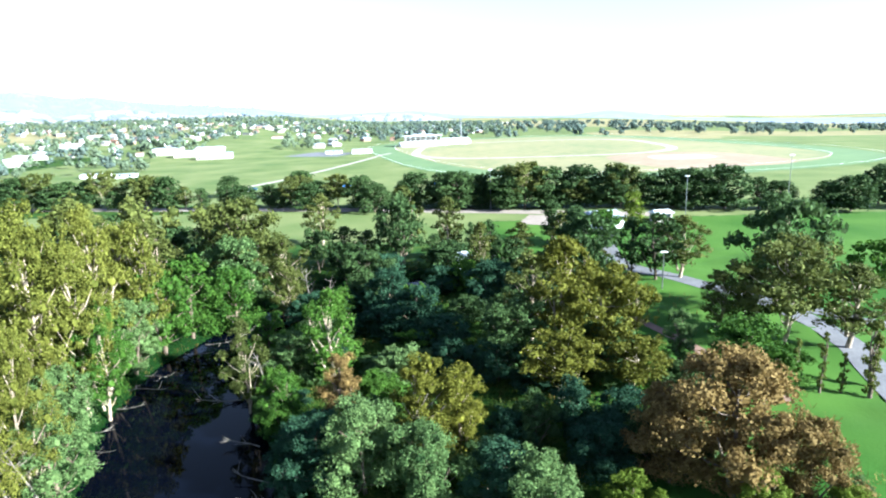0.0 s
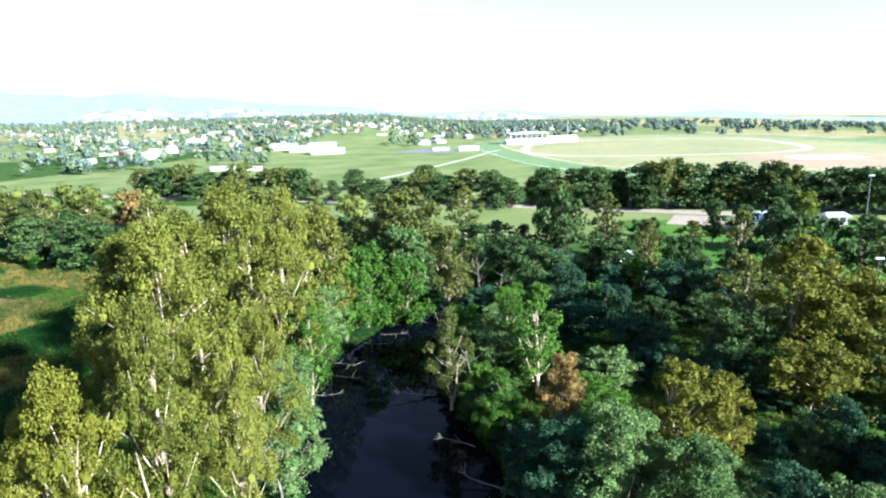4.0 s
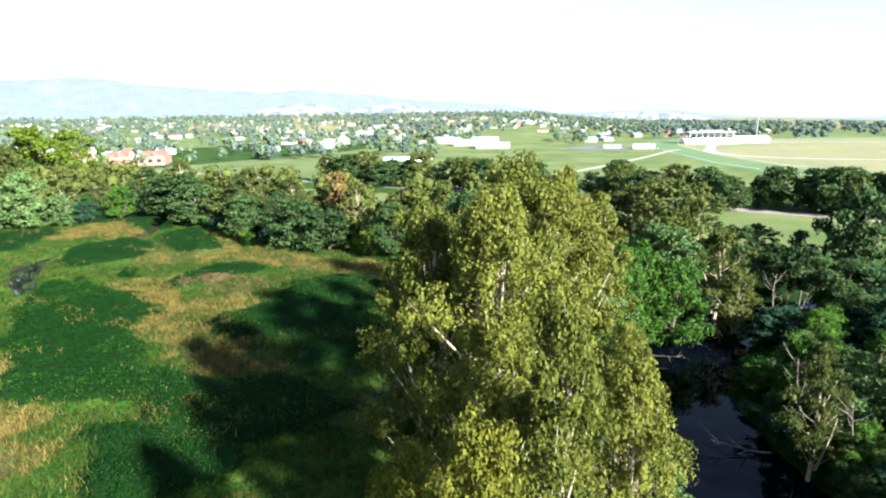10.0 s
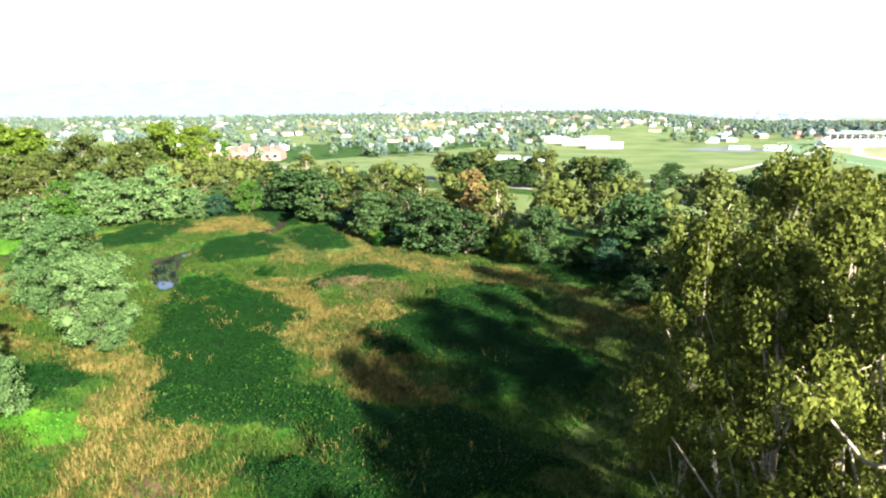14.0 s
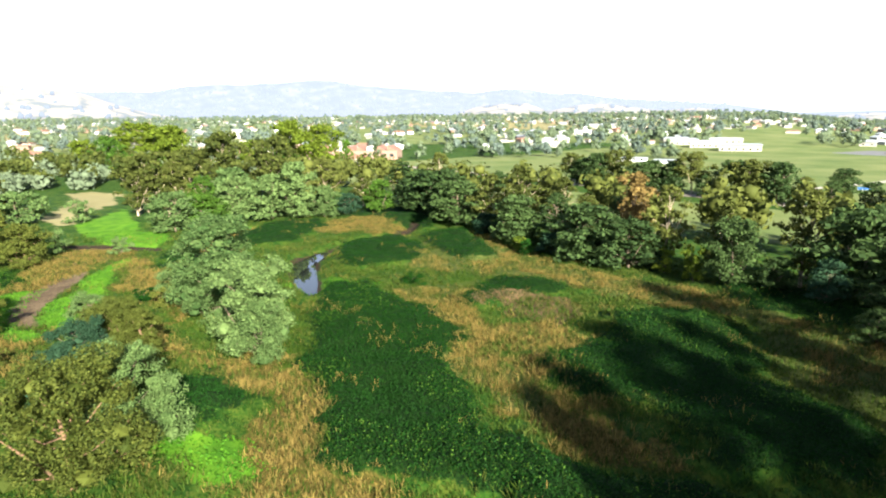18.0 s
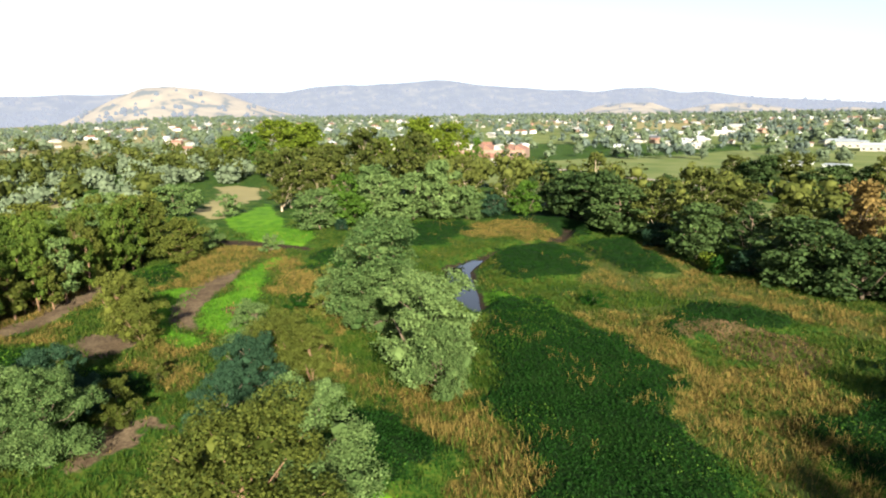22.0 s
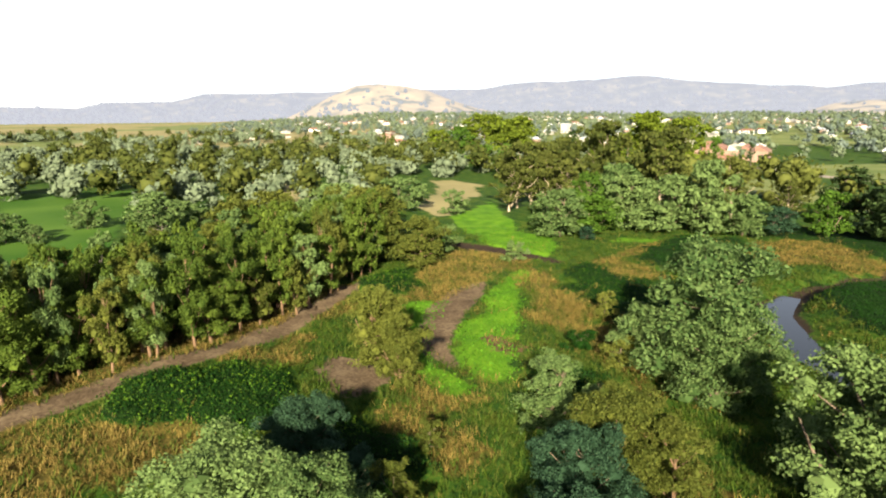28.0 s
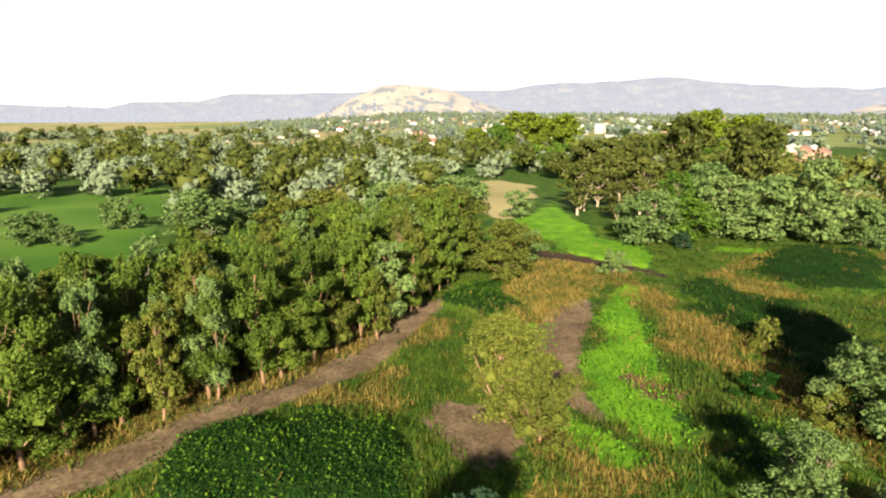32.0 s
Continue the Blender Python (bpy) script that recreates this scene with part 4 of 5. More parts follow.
for k in range(46):
    y = rng.uniform(50, 104)
    edge = float(np.interp(y, (46, 62, 75, 88, 98, 107), (-16, -25.5, -30.5, -29, -25.5, -19)))
    x = edge + 2.2 + abs(rng.gauss(0, 5.5))
    tree(rng.choice(("blue", "dark", "dark", "green", "wattle", "blue")), x, y, rng.uniform(2.4, 5.6), rng.uniform(1.7, 3.0))
# the dark wood at the river's bend
for x, y, h, r in ((-22, 112, 10, 4.2), (-13, 118, 12, 4.6), (-3, 113, 9, 4.0), (-30, 119, 12, 4.6), (-38, 117, 13, 4.6), (4, 125, 12, 4.6), (-28, 108, 6, 2.6), (-17, 101, 6.5, 3.0)):
    tree("darkgum" if h > 9 else "dark", x, y, h, r)
tree("gum", -12.9, 125, 17.3, 4.3)
tree("gum", 3.6, 119, 16.5, 3.8)
tree("darkgum", -20, 122, 14.5, 4.8)
tree("darkgum", -26, 127, 13.5, 4.6)
tree("darkgum", -6, 121, 13, 4.6)
tree("gum", -3, 130, 16, 4.2)
tree("gum", 12, 121, 14, 4.0)
tree("darkgum", 9, 112, 12, 4.5)
tree("darkgum", 17, 112, 12.5, 4.4)
tree("gum", 20, 119, 14, 3.6)
tree("blue", -14, 104, 9, 4.2)
tree("blue", -4, 106, 9, 4.6)
tree("blue", 5, 100, 8, 4.5)
tree("blue", 12, 96, 8, 4.0)
tree("darkgum", 15, 103, 10.5, 4.0)
tree("darkgum", 20, 98, 11, 4.2)
tree("dark", 8, 92, 7, 4.2)
tree("dark", 1, 91, 6, 4.0)
tree("blue", 14, 89, 7, 4.0)
tree("gum", 24, 104, 12, 3.8)
# trees along the billabong and the meadow
tree("wattle", -142.0, 56.0, 13.8, 6.6)
tree("wattle", -138.5, 54.5, 10.6, 4.6)
tree("wattle", -145.5, 52.5, 9.0, 3.6)
tree("wattle", -123.4, 51.6, 11.6, 5.4)
tree("wattle", -119.6, 50.6, 8.6, 3.4)
tree("olive", -108.1, 28.6, 10.4, 5.4)
tree("wattle", -111.5, 33.2, 9.0, 4.4)
tree("olive", -129.6, 38.8, 7.8, 3.2)
tree("olive", -126.4, 40.2, 6.8, 2.4)
tree("wattle", -137.4, 38, 8.2, 2.9)
tree("wattle", -134.2, 40, 6.6, 2.4)
tree("blue", -127.2, 34.8, 6.8, 3.0)
tree("blue", -122.5, 31.5, 6.4, 2.8)
tree("wattle", -129, 15.2, 8.2, 3.8)
tree("wattle", -127, 19.2, 8.1, 3.4)
tree("blue", -137.6, 19.8, 5.7, 2.9)
tree("blue", -133.5, 22.5, 4.6, 2.4)
tree("olive", -154.1, 28.1, 8.4, 3.5)
tree("olive", -150.8, 29.5, 6.6, 2.6)
tree("olive", -191.6, 42.6, 8.4, 3.9)
tree("reedbush", -131.1, 24.6, 4.1, 2.2)
tree("reedbush", -160, 57, 3.6, 1.6)
tree("silverbush", -200, 49.5, 5.4, 3.2)
tree("silverbush", -189.2, 58.2, 3.6, 2.3)
tree("silverbush", -242, 65, 6.2, 4.2)
tree("bush", -128.5, 82, 1.8, 2.2)
tree("bush", -128, 112, 3.2, 1.9)
tree("yellowbush", -131, 114, 3.0, 2.0)
tree("yellowbush", -95.7, 112.1, 5.7, 2.4)
tree("yellowbush", -102, 116, 4.4, 2.3)
tree("yellowbush", -58, 100, 4.0, 2.4)
tree("oliveb", -143.5, 56.5, 4.6, 2.6)
tree("oliveb", -147, 50.5, 3.2, 2.4)
tree("bush", -148, 53, 3.0, 2.5)
tree("bush", -152.5, 49.5, 2.2, 2.2)
tree("reedbush", -138.6, 28.8, 2.4, 1.2)
for x, y, h, r in ((-207.8, 76.5, 9.7, 6.2), (-209, 84, 9.5, 5.4), (-211, 95, 11, 6.2), (-206, 102, 10, 5.4), (-201, 107, 10.5, 5.0), (-193, 118, 10.8, 5.6),
                   (-188, 125, 9.5, 4.6), (-197, 113, 7.6, 3.6), (-203, 80, 6, 3.0), (-217, 88, 12, 4.4), (-220, 98, 12.5, 4.6)):
    tree(("wattle", "green", "wattle", "blue")[int(-x + y) % 4], x, y, h * (0.82 + 0.07 * (int(x) % 5)), r * 0.86)
for x, y, h, r in ((-246, 84, 17.8, 7.2), (-248, 97, 18.6, 7.6), (-238, 104, 17, 6.6), (-228, 116, 15.5, 6.0), (-215, 126.5, 17.4, 6.2), (-205, 133, 15, 4.8),
                   (-234, 92, 16.5, 5.8), (-222, 122, 16, 5.4), (-240, 79, 15, 5.2), (-252, 91, 18.5, 6.2), (-243, 92, 17.5, 5.6), (-231, 84, 13, 4.6)):
    tree("gum", x, y, h, r)
for x, y, h, r in ((-198, 149, 19.4, 6.8), (-186, 146, 17, 6.0), (-176, 143, 17.5, 5.6), (-165, 139, 17, 5.6), (-152, 136, 18, 6.0), (-140, 133, 17, 5.6),
                   (-129, 130, 16.8, 6.0), (-121, 129, 15.5, 5.0), (-104, 126, 15.5, 5.0), (-92.7, 122, 17.4, 4.8), (-82, 124, 16, 5.2), (-159, 148, 18, 6.0), (-136, 143, 17, 6.0), (-120, 140, 16, 6.0)):
    tree("gum" if int(x) % 3 else "darkgum", x, y - 6, h * 1.1, r)
tree("brown", -113.5, 127.5, 15.8, 4.6)
tree("brown", -215, 112, 9, 3.0)
for x, y, h, r in ((-160, 131, 9, 4.6), (-147, 127, 9, 4.8), (-136, 123, 9, 4.4), (-125, 120.5, 8.4, 4.4), (-116, 118.5, 8.8, 4.2), (-108, 119, 8.0, 4.0), (-90, 116, 10, 4.4),
                   (-84, 116.5, 10, 4.6), (-77, 113, 9.5, 4.6), (-172, 136, 10, 5.0), (-182, 138, 10, 5.2), (-70, 104, 9, 4.0)):
    tree("blue" if int(x) % 2 else "dark", x, y - 4, h, r)
# young plantation, in loose rows
rng = random.Random(5)
for row in range(8):
    for k in range(-7, 21):
        s = k * 2.6 + rng.uniform(-0.9, 0.9)
        bx = np.interp(s, (-20, 0, 8, 18, 27, 36, 52), (-150, -158, -163, -169, -175, -186, -200))
        by = np.interp(s, (-20, 0, 8, 18, 27, 36, 52), (-18, 1.5, 7.5, 15.5, 22.5, 30, 38))
        x, y = bx - row * 3.3 * 0.82 + rng.uniform(-0.8, 0.8), by + row * 3.3 * -0.10 + rng.uniform(-0.8, 0.8)
        if rng.random() < 0.1 or (x < -185 and y < 8) or x < -212:
            continue
        tree(rng.choice(("slim", "slim", "slim", "slimolive", "slimblue")), x, y, rng.uniform(7.0, 10.2), rng.uniform(1.75, 2.4))
for x, y, h, r in ((-234, -30.6, 6.4, 4.7), (-231, -25, 5.5, 3.2), (-246, -19.3, 7.1, 4.6), (-243.5, 4, 6.0, 4.6), (-236, -4, 8.0, 4.0), (-252, 0, 7, 4.4), (-252, 52.6, 9.9, 7.6), (-243, 42, 8.5, 5.4), (-232, 34, 9, 4.6)):
    tree("wattle", x, y, h, r)
for x, y, h, r in ((-195.6, 2.5, 8.0, 3.2), (-197, 36, 12, 5.2), (-207, 30, 10, 4.6), (-214, 22, 9, 4.6), (-219, 12, 9, 4.2), (-226, 20, 9.5, 4.6), (-222, 40, 10, 4.8)):
    tree("olive", x, y, h, r)


def woods(name, places, colour, label, seed, hscale=1.0):
    """Far woods: many trees too far off to count, each a small crown of leaf clumps on a stem."""
    rng = np.random.default_rng(seed)
    lv, lf, kv, kf, k = [], [], [], [], 0
    for x, y, h, r in places:
        n = 6 if math.hypot(x + 60, y - 10) < 420 else 4
        a = rng.random(n) * 6.28
        q = r * 0.6 * np.sqrt(rng.random(n))
        z0 = gz(x, y)
        c = np.stack([x + np.cos(a) * q, y + np.sin(a) * q, z0 + h * (0.25 + 0.45 * rng.random(n))], -1)
        c[0] = (x, y, z0 + h * 0.7)
        rr = np.minimum(r * (0.42 + 0.2 * rng.random(n)), h * 0.34)
        v, f = leaves(rng, c, rr * 1.05, 34 if n == 6 else 16, r * (0.25 if n == 6 else 0.34), 0.95, 0.1)
        lv.append(v)
        v2, f2 = cores(rng, c, rr, 0.95, 0.62)
        kv.append(v2)
    lv, kv = np.concatenate(lv), np.concatenate(kv)
    nl, nk = len(lv) // 4, len(kv) // len(ICO_V)
    lf = np.arange(nl * 4).reshape(-1, 4)
    kf = (ICO_F[None] + (np.arange(nk) * len(ICO_V))[:, None, None]).reshape(-1, 3) + len(lv)
    nv = len(lv) + len(kv)
    me = bpy.data.meshes.new(name)
    me.vertices.add(nv)
    me.vertices.foreach_set("co", np.concatenate([lv, kv]).astype(np.float32).ravel())
    tot = np.concatenate([np.full(nl, 4), np.full(len(kf), 3)]).astype(np.int32)
    me.loops.add(int(tot.sum()))
    me.loops.foreach_set("vertex_index", np.concatenate([lf.ravel(), kf.ravel()]).astype(np.int32))
    me.polygons.add(len(tot))
    me.polygons.foreach_set("loop_start", np.concatenate([[0], np.cumsum(tot)[:-1]]).astype(np.int32))
    me.polygons.foreach_set("loop_total", tot)
    me.update(calc_edges=True)
    me.materials.append(LEAF[colour] if isinstance(colour, str) else colour)
    return tagged(new(name, me), label, "woodland", kind="stuff")


def scatter(seed, n, xr, yr, keep, hr, rr):
    rng = random.Random(seed)
    out = []
    for _ in range(n * 20):
        if len(out) >= n:
            break
        x, y = rng.uniform(*xr), rng.uniform(*yr)
        if keep(x, y):
            out.append((x, y, rng.uniform(*hr), rng.uniform(*rr)))
    return out


# rows of shade trees along the far road
rng = random.Random(11)
for k in range(34):
    x = -190 + k * 7.3 + rng.uniform(-2, 2)
    y = 229 - (x + 190) * 0.155 + rng.uniform(-3, 3)
    if x < 60:
        tree("dark" if rng.random() < 0.75 else "gum", x, y, rng.uniform(7, 11), rng.uniform(3.4, 5))
for x, y, h, r in ((15, 199, 12.5, 5.4), (27, 198, 11, 5.5), (38, 196, 12.5, 5.2), (49, 194, 10.5, 5.0), (58, 193, 10, 4.6), (67, 190, 10, 4.6),
                   (72, 187, 11.5, 4.6), (81, 185, 11, 4.8), (90.4, 183, 12.5, 4.2), (96, 182, 7, 3.0), (107, 177, 8, 3.8), (113, 175, 8.6, 3.6), (128, 186, 11, 4.0),
                   (140, 175, 10, 4.4), (5, 203, 10, 4.8), (-6, 206, 9.5, 4.6), (-30, 196, 9, 4.2)):
    tree("dark", x, y, h, r)
tree("dark", -66, 236, 9, 4.6)
tree("dark", -100, 246, 8, 3.6)


# ---- town and far country ----
def az_of(x, y):
    return math.degrees(math.atan2(-(x + 50), y - 15))


def vn2(x, y):
    return float(vnoise(np.array([x]), np.array([y]), 70, 16)[0])


def in_town(x, y):
    d, a = math.hypot(x + 50, y - 15), az_of(x, y)
    return (400 < d < 1750) and (-6 < a < 96) and not (a < 8 and d < 700) and not (a < 24 and d < 540) and not (a > 78 and d < 640) and vn2(x, y) > 0.3


# far trees take the leaf colours that carry the haze
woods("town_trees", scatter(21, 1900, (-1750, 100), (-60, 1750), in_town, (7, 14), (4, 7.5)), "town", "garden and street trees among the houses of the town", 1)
woods("town_trees_dark", scatter(22, 1100, (-1750, 100), (-60, 1750), in_town, (8, 15), (4, 7.5)), "towndark_hazed", "dark garden trees among the houses of the town", 2)
woods("far_woods", scatter(23, 420, (-150, 900), (640, 1700), lambda x, y: y > 700 + 0.1 * x, (8, 14), (6, 11)), "towndark_hazed", "far belts of dark trees beyond the racecourse", 3)


def valley(x, y):
    d, a = math.hypot(x + 100, y - 15), az_of(x, y)
    return (150 < d < 420 and 62 < a < 112 and x < -255 and not (-330 < x and 60 < y < 105) and not field_here(x, y)) or (420 < d < 1400 and 80 < a < 118 and vn1(x, y) > 0.76)


def vn1(x, y):
    return float(vnoise(np.array([x]), np.array([y]), 90, 6)[0])


def field_here(x, y):
    return x < -205 and y < -12 and x > -300 and y > -60


# these wattles use the town leaves, paled for haze
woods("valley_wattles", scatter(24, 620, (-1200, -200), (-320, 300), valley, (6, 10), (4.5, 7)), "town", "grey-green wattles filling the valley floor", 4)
woods("valley_gums", scatter(25, 260, (-1200, -200), (-320, 300), valley, (9, 16), (4.5, 7)), "gum", "olive gum trees standing in the valley woods", 5)


def edge_wood(x, y):
    return (-200 < x < -60 and 140 + 0.0 * x < y < 160) or (-260 < x < -215 and 120 < y < 170)


woods("edge_wood", scatter(26, 60, (-260, -60), (110, 170), edge_wood, (12, 17), (4, 6)), "gum", "gum woodland behind the meadow", 6)


def house(x, y, turn, w, d, h, wall_mat, roof_mat, name="house", label="single-storey house with a pitched roof in the town", pitch=0.26):
    """Walls, gabled roof with eaves, windows and a door."""
    root = new(name)
    tagged(root, label, "house", group="houses of the town")
    root.matrix_basis = pose(x, y, gz(x, y), 0, 0, turn)
    part("wall", box_mesh("wall", w, d, h, wall_mat), root)
    e, rise = 0.5, d * pitch
    X, Y = w / 2 + e, d / 2 + e
    v = [(-X, -Y, h), (X, -Y, h), (X, Y, h), (-X, Y, h), (-X + d * 0.2, 0, h + rise), (X - d * 0.2, 0, h + rise), (-X, -Y, h + 0.15), (X, -Y, h + 0.15), (X, Y, h + 0.15), (-X, Y, h + 0.15)]
    f = [(0, 3, 2, 1), (0, 1, 7, 6), (1, 2, 8, 7), (2, 3, 9, 8), (3, 0, 6, 9), (6, 7, 5, 4), (8, 9, 4, 5), (7, 8, 5), (9, 6, 4)]
    part("roof", mesh_from("roof", v, f, [roof_mat]), root)
    for k in range(max(2, int(w / 4))):
        wx = -w / 2 + (k + 0.5) * w / max(2, int(w / 4))
        part("window", box_mesh("window", 1.4, 0.12, 1.2, GLASS_DARK), root, m=pose(wx, -d / 2 - 0.03, 0.9))
    return root


rng = random.Random(41)
houses = []
spots_h = scatter(31, 295, (-1400, 60), (40, 1400), lambda x, y: in_town(x, y) and math.hypot(x + 50, y - 15) < 1400 and math.hypot(x + 50, y - 15) > 500, (2.6, 3.0), (4.2, 6.0))
for k, (x, y, h, w) in enumerate(spots_h):
    t = rng.uniform(0, 180)
    if k < 8:
        houses.append(house(x, y, t, w * 2, w * 1.3, h + 0.6, (CREAM, BRICK, WHITE)[k % 3], (ROOF_WHITE, ROOF_GREY, ROOF_RED, ROOF_GREY, ROOF_DARK)[k % 5]))
    else:
        copy_thing(houses[k % 8], pose(x, y, gz(x, y), 0, 0, t))

# the rest of the town's houses, too many and too far to count
def roofs(name, places, roof_mats, label, seed):
    rng = np.random.default_rng(seed)
    vs, fs, idx, k = [], [], [], 0
    for x, y, h, w in places:
        a, d = rng.random() * 3.14, w * rng.uniform(0.5, 0.8)
        c, q = math.cos(a), math.sin(a)
        z = gz(x, y) - 0.3
        e = h + d * 0.22
        loc = [(-w, -d, 0), (w, -d, 0), (w, d, 0), (-w, d, 0), (-w, -d, h), (w, -d, h), (w, d, h), (-w, d, h),
               (-w - .5, -d - .5, h), (w + .5, -d - .5, h), (w + .5, d + .5, h), (-w - .5, d + .5, h), (-w + d * 0.4, 0, e), (w - d * 0.4, 0, e)]
        vs += [(x + u * c - v * q, y + u * q + v * c, z + t) for u, v, t in loc]
        fs += [tuple(k + n for n in f) for f in ((0, 1, 5, 4), (1, 2, 6, 5), (2, 3, 7, 6), (3, 0, 4, 7), (8, 9, 13, 12), (9, 10, 13), (10, 11, 12, 13), (11, 8, 12))]
        r = 1 + int(rng.integers(len(roof_mats)))
        idx += [0, 0, 0, 0, r, r, r, r]
        k += 14
    return tagged(new(name, mesh_from(name, vs, fs, [CREAM, *roof_mats], idx)), label, "houses", kind="stuff")


roofs("town_houses", scatter(33, 600, (-1900, 120), (-40, 1900), lambda x, y: in_town(x, y) and math.hypot(x + 50, y - 15) > 560, (2.6, 3.4), (4.2, 7.0)),
      (ROOF_WHITE, ROOF_GREY, ROOF_GREY, ROOF_RED, ROOF_DARK), "pale roofs of many houses among the town's trees", 34)

# long white sheds in the town, a grandstand, the mill
for x, y, w, d, h, t in ((-205, 480, 44, 16, 7, 14), (-237, 504, 40, 18, 7, 18), (-265, 526, 36, 16, 7, 20), (-240, 552, 42, 18, 6, 12), (-277, 540, 34, 18, 7, 25), (-375, 499, 40, 16, 6, 35),
                         (-346, 446, 26, 14, 6, 38), (-369, 462, 30, 14, 6, 36), (-435, 519, 40, 16, 6, 40), (-429, 620, 70, 18, 7, 34), (-488, 800, 80, 22, 7, 30), (-382, 412, 24, 12, 5, 40),
                         (-87, 500, 26, 10, 5, 5), (-112, 505, 22, 8, 4, 8), (-225, 352, 26, 9, 3.2, 13), (-203, 347, 18, 8, 3.2, 10), (-708, 351, 14, 12, 16, 30), (-640, 360, 60, 16, 6, 50), (-560, 300, 44, 16, 6, 50)):
    house(x, y, t, w * 0.62, d * 0.7, h * 0.62, WHITE if h < 6 else CREAM, ROOF_GREY if int(x) % 3 else ROOF_WHITE, "shed", "long white metal-clad shed at the edge of town", 0.1)
ribbon("car_park", [(-142, 508), (-118, 498), (-96, 492)], 44, ASPHALT, 0.10, "grey asphalt car park beside the racecourse", "car park")


def grandstand(x, y, turn):
    root = new("grandstand")
    tagged(root, "white racecourse grandstand with a wide flat roof", "grandstand")
    root.matrix_basis = pose(x, y, 0, 0, 0, turn)
    part("base", box_mesh("base", 46, 14, 4, WHITE), root)
    part("upper_floor", box_mesh("upper_floor", 30, 11, 4, CREAM), root, m=pose(0, 1, 4))
    part("roof", box_mesh("roof", 38, 17, 0.8, ROOF_WHITE, 0.1), root, "wide pale roof", pose(0, 0, 9.2))
    part("roof_crest", box_mesh("roof_crest", 20, 8, 1.2, ROOF_GREY, 0.2), root, m=pose(0, 1, 10))
    for k in range(8):
        part("post", box_mesh("post", 0.4, 0.4, 5.2, WHITE), root, m=pose(-17.5 + 5 * k, -7, 4))
    for k in range(10):
        part("window", box_mesh("window", 2.4, 0.15, 1.6, GLASS_DARK), root, m=pose(-13.5 + 3 * k, -4.6, 5.2))
    for k in range(5):
        part("seating_step", box_mesh("seating_step", 44, 1.2, 0.7 * (5 - k), WHITE), root, m=pose(0, -7.7 - 1.2 * k, 0))
    return root


grandstand(-42, 590, 12)
house(-10, 600, 10, 30, 10, 4, WHITE, ROOF_WHITE, "shed", "white pavilion beside the racecourse grandstand")


def pole(x, y, h, name, label, r=0.12, lamp=True):
    root = new(name)
    tagged(root, label, "pole")
    root.matrix_basis = pose(x, y, 0)
    v, f = tube([(0, 0, 0), (0, 0, h * 0.5), (0, 0, h)], [r, r * 0.8, r * 0.6], 8)
    part("shaft", mesh_from("shaft", v, f, [STEEL], smooth=True), root)
    if lamp:
        part("lamp_head", box_mesh("lamp_head", 1.3, 0.4, 0.25, WHITE, 0.05), root, m=pose(0, 0, h))
    return root


pole(-4, 628, 22, "mast", "white lattice mast beside the racecourse", 0.9, False)
for x, y in ((61, 163), (9, 196)):
    pole(x, y, 13, "light_pole", "tall steel light pole by the clubhouse")
pole(93, 172, 17, "light_pole", "tall steel light pole by the sports field")
pole(35.5, 103, 7, "light_pole", "steel lamp post beside the park drive")

# clubhouse
club = house(38, 162, 14, 10, 7, 2.8, WHITE, ROOF_GREY, "clubhouse", "white clubhouse with pale blue-grey metal roof")
house(56, 168, 10, 5, 3.5, 2.4, CREAM, ROOF_WHITE, "shed", "small pale shed behind the lime tree")
house(-1.5, 122, 20, 5, 4, 2.6, WHITE, ROOF_WHITE, "hut", "small white hut among dark trees")


def mill(x, y, turn):
    root = new("mill")
    tagged(root, "long brick works with rows of red sawtooth roofs", "factory")
    root.matrix_basis = pose(x, y, 0, 0, 0, turn)
    part("wall", box_mesh("wall", 62, 26, 6, BRICK), root)
    for k in range(9):
        X0 = -31 + k * 6.9
        v = [(X0, -13.3, 6), (X0 + 6.6, -13.3, 6), (X0 + 6.6, 13.3, 6), (X0, 13.3, 6), (X0 + 0.8, -13.3, 9), (X0 + 0.8, 13.3, 9)]
        f = [(0, 3, 2, 1), (0, 4, 5, 3), (4, 1, 2, 5), (0, 1, 4), (3, 5, 2)]
        part("roof_bay", mesh_from("roof_bay", v, f, [ROOF_RED if k % 3 else CREAM]), root)
    part("tower", box_mesh("tower", 7, 7, 12, CREAM, 0.2), root, m=pose(-14, 2, 0))
    for k in range(12):
        part("window", box_mesh("window", 2.4, 0.15, 2.0, GLASS_DARK), root, m=pose(-28.5 + 5.1 * k, -13.05, 2))
    return root


mill(-392, 275, 40)
for x, y, t, w in ((-345, 236, 40, 20), (-440, 300, 35, 26), (-480, 250, 50, 22), (-430, 215, 60, 14), (-520, 190, 70, 14), (-560, 120, 80, 16)):
    house(x, y, t, w, 9, 4, CREAM, ROOF_RED if w < 21 else ROOF_WHITE, "works_shed", "low pale building near the brick works")
for x, y in ((-318, 232), (-330, 176), (-352, 160)):
    tree("poplarfar", x, y, 14, 2.0)
for x, y, h, r in ((-457, 124, 17, 8.0), (-352, 175, 17, 7.0), (-338, 190, 14, 6), (-330, 204, 13, 5.5), (-476, 164, 14, 7.0), (-500, 190, 12, 6), (-392, 150, 13, 6)):
    tree("lime", x, y, h, r)
for x, y, h, r in ((-441, 134, 19, 7.0), (-300, 165, 13, 5.5), (-335, 120, 13, 5.5), (-360, 118, 12, 5.5), (-415, 118, 12, 6), (-318, 212, 16, 3.0)):
    tree("green", x, y, h, r)


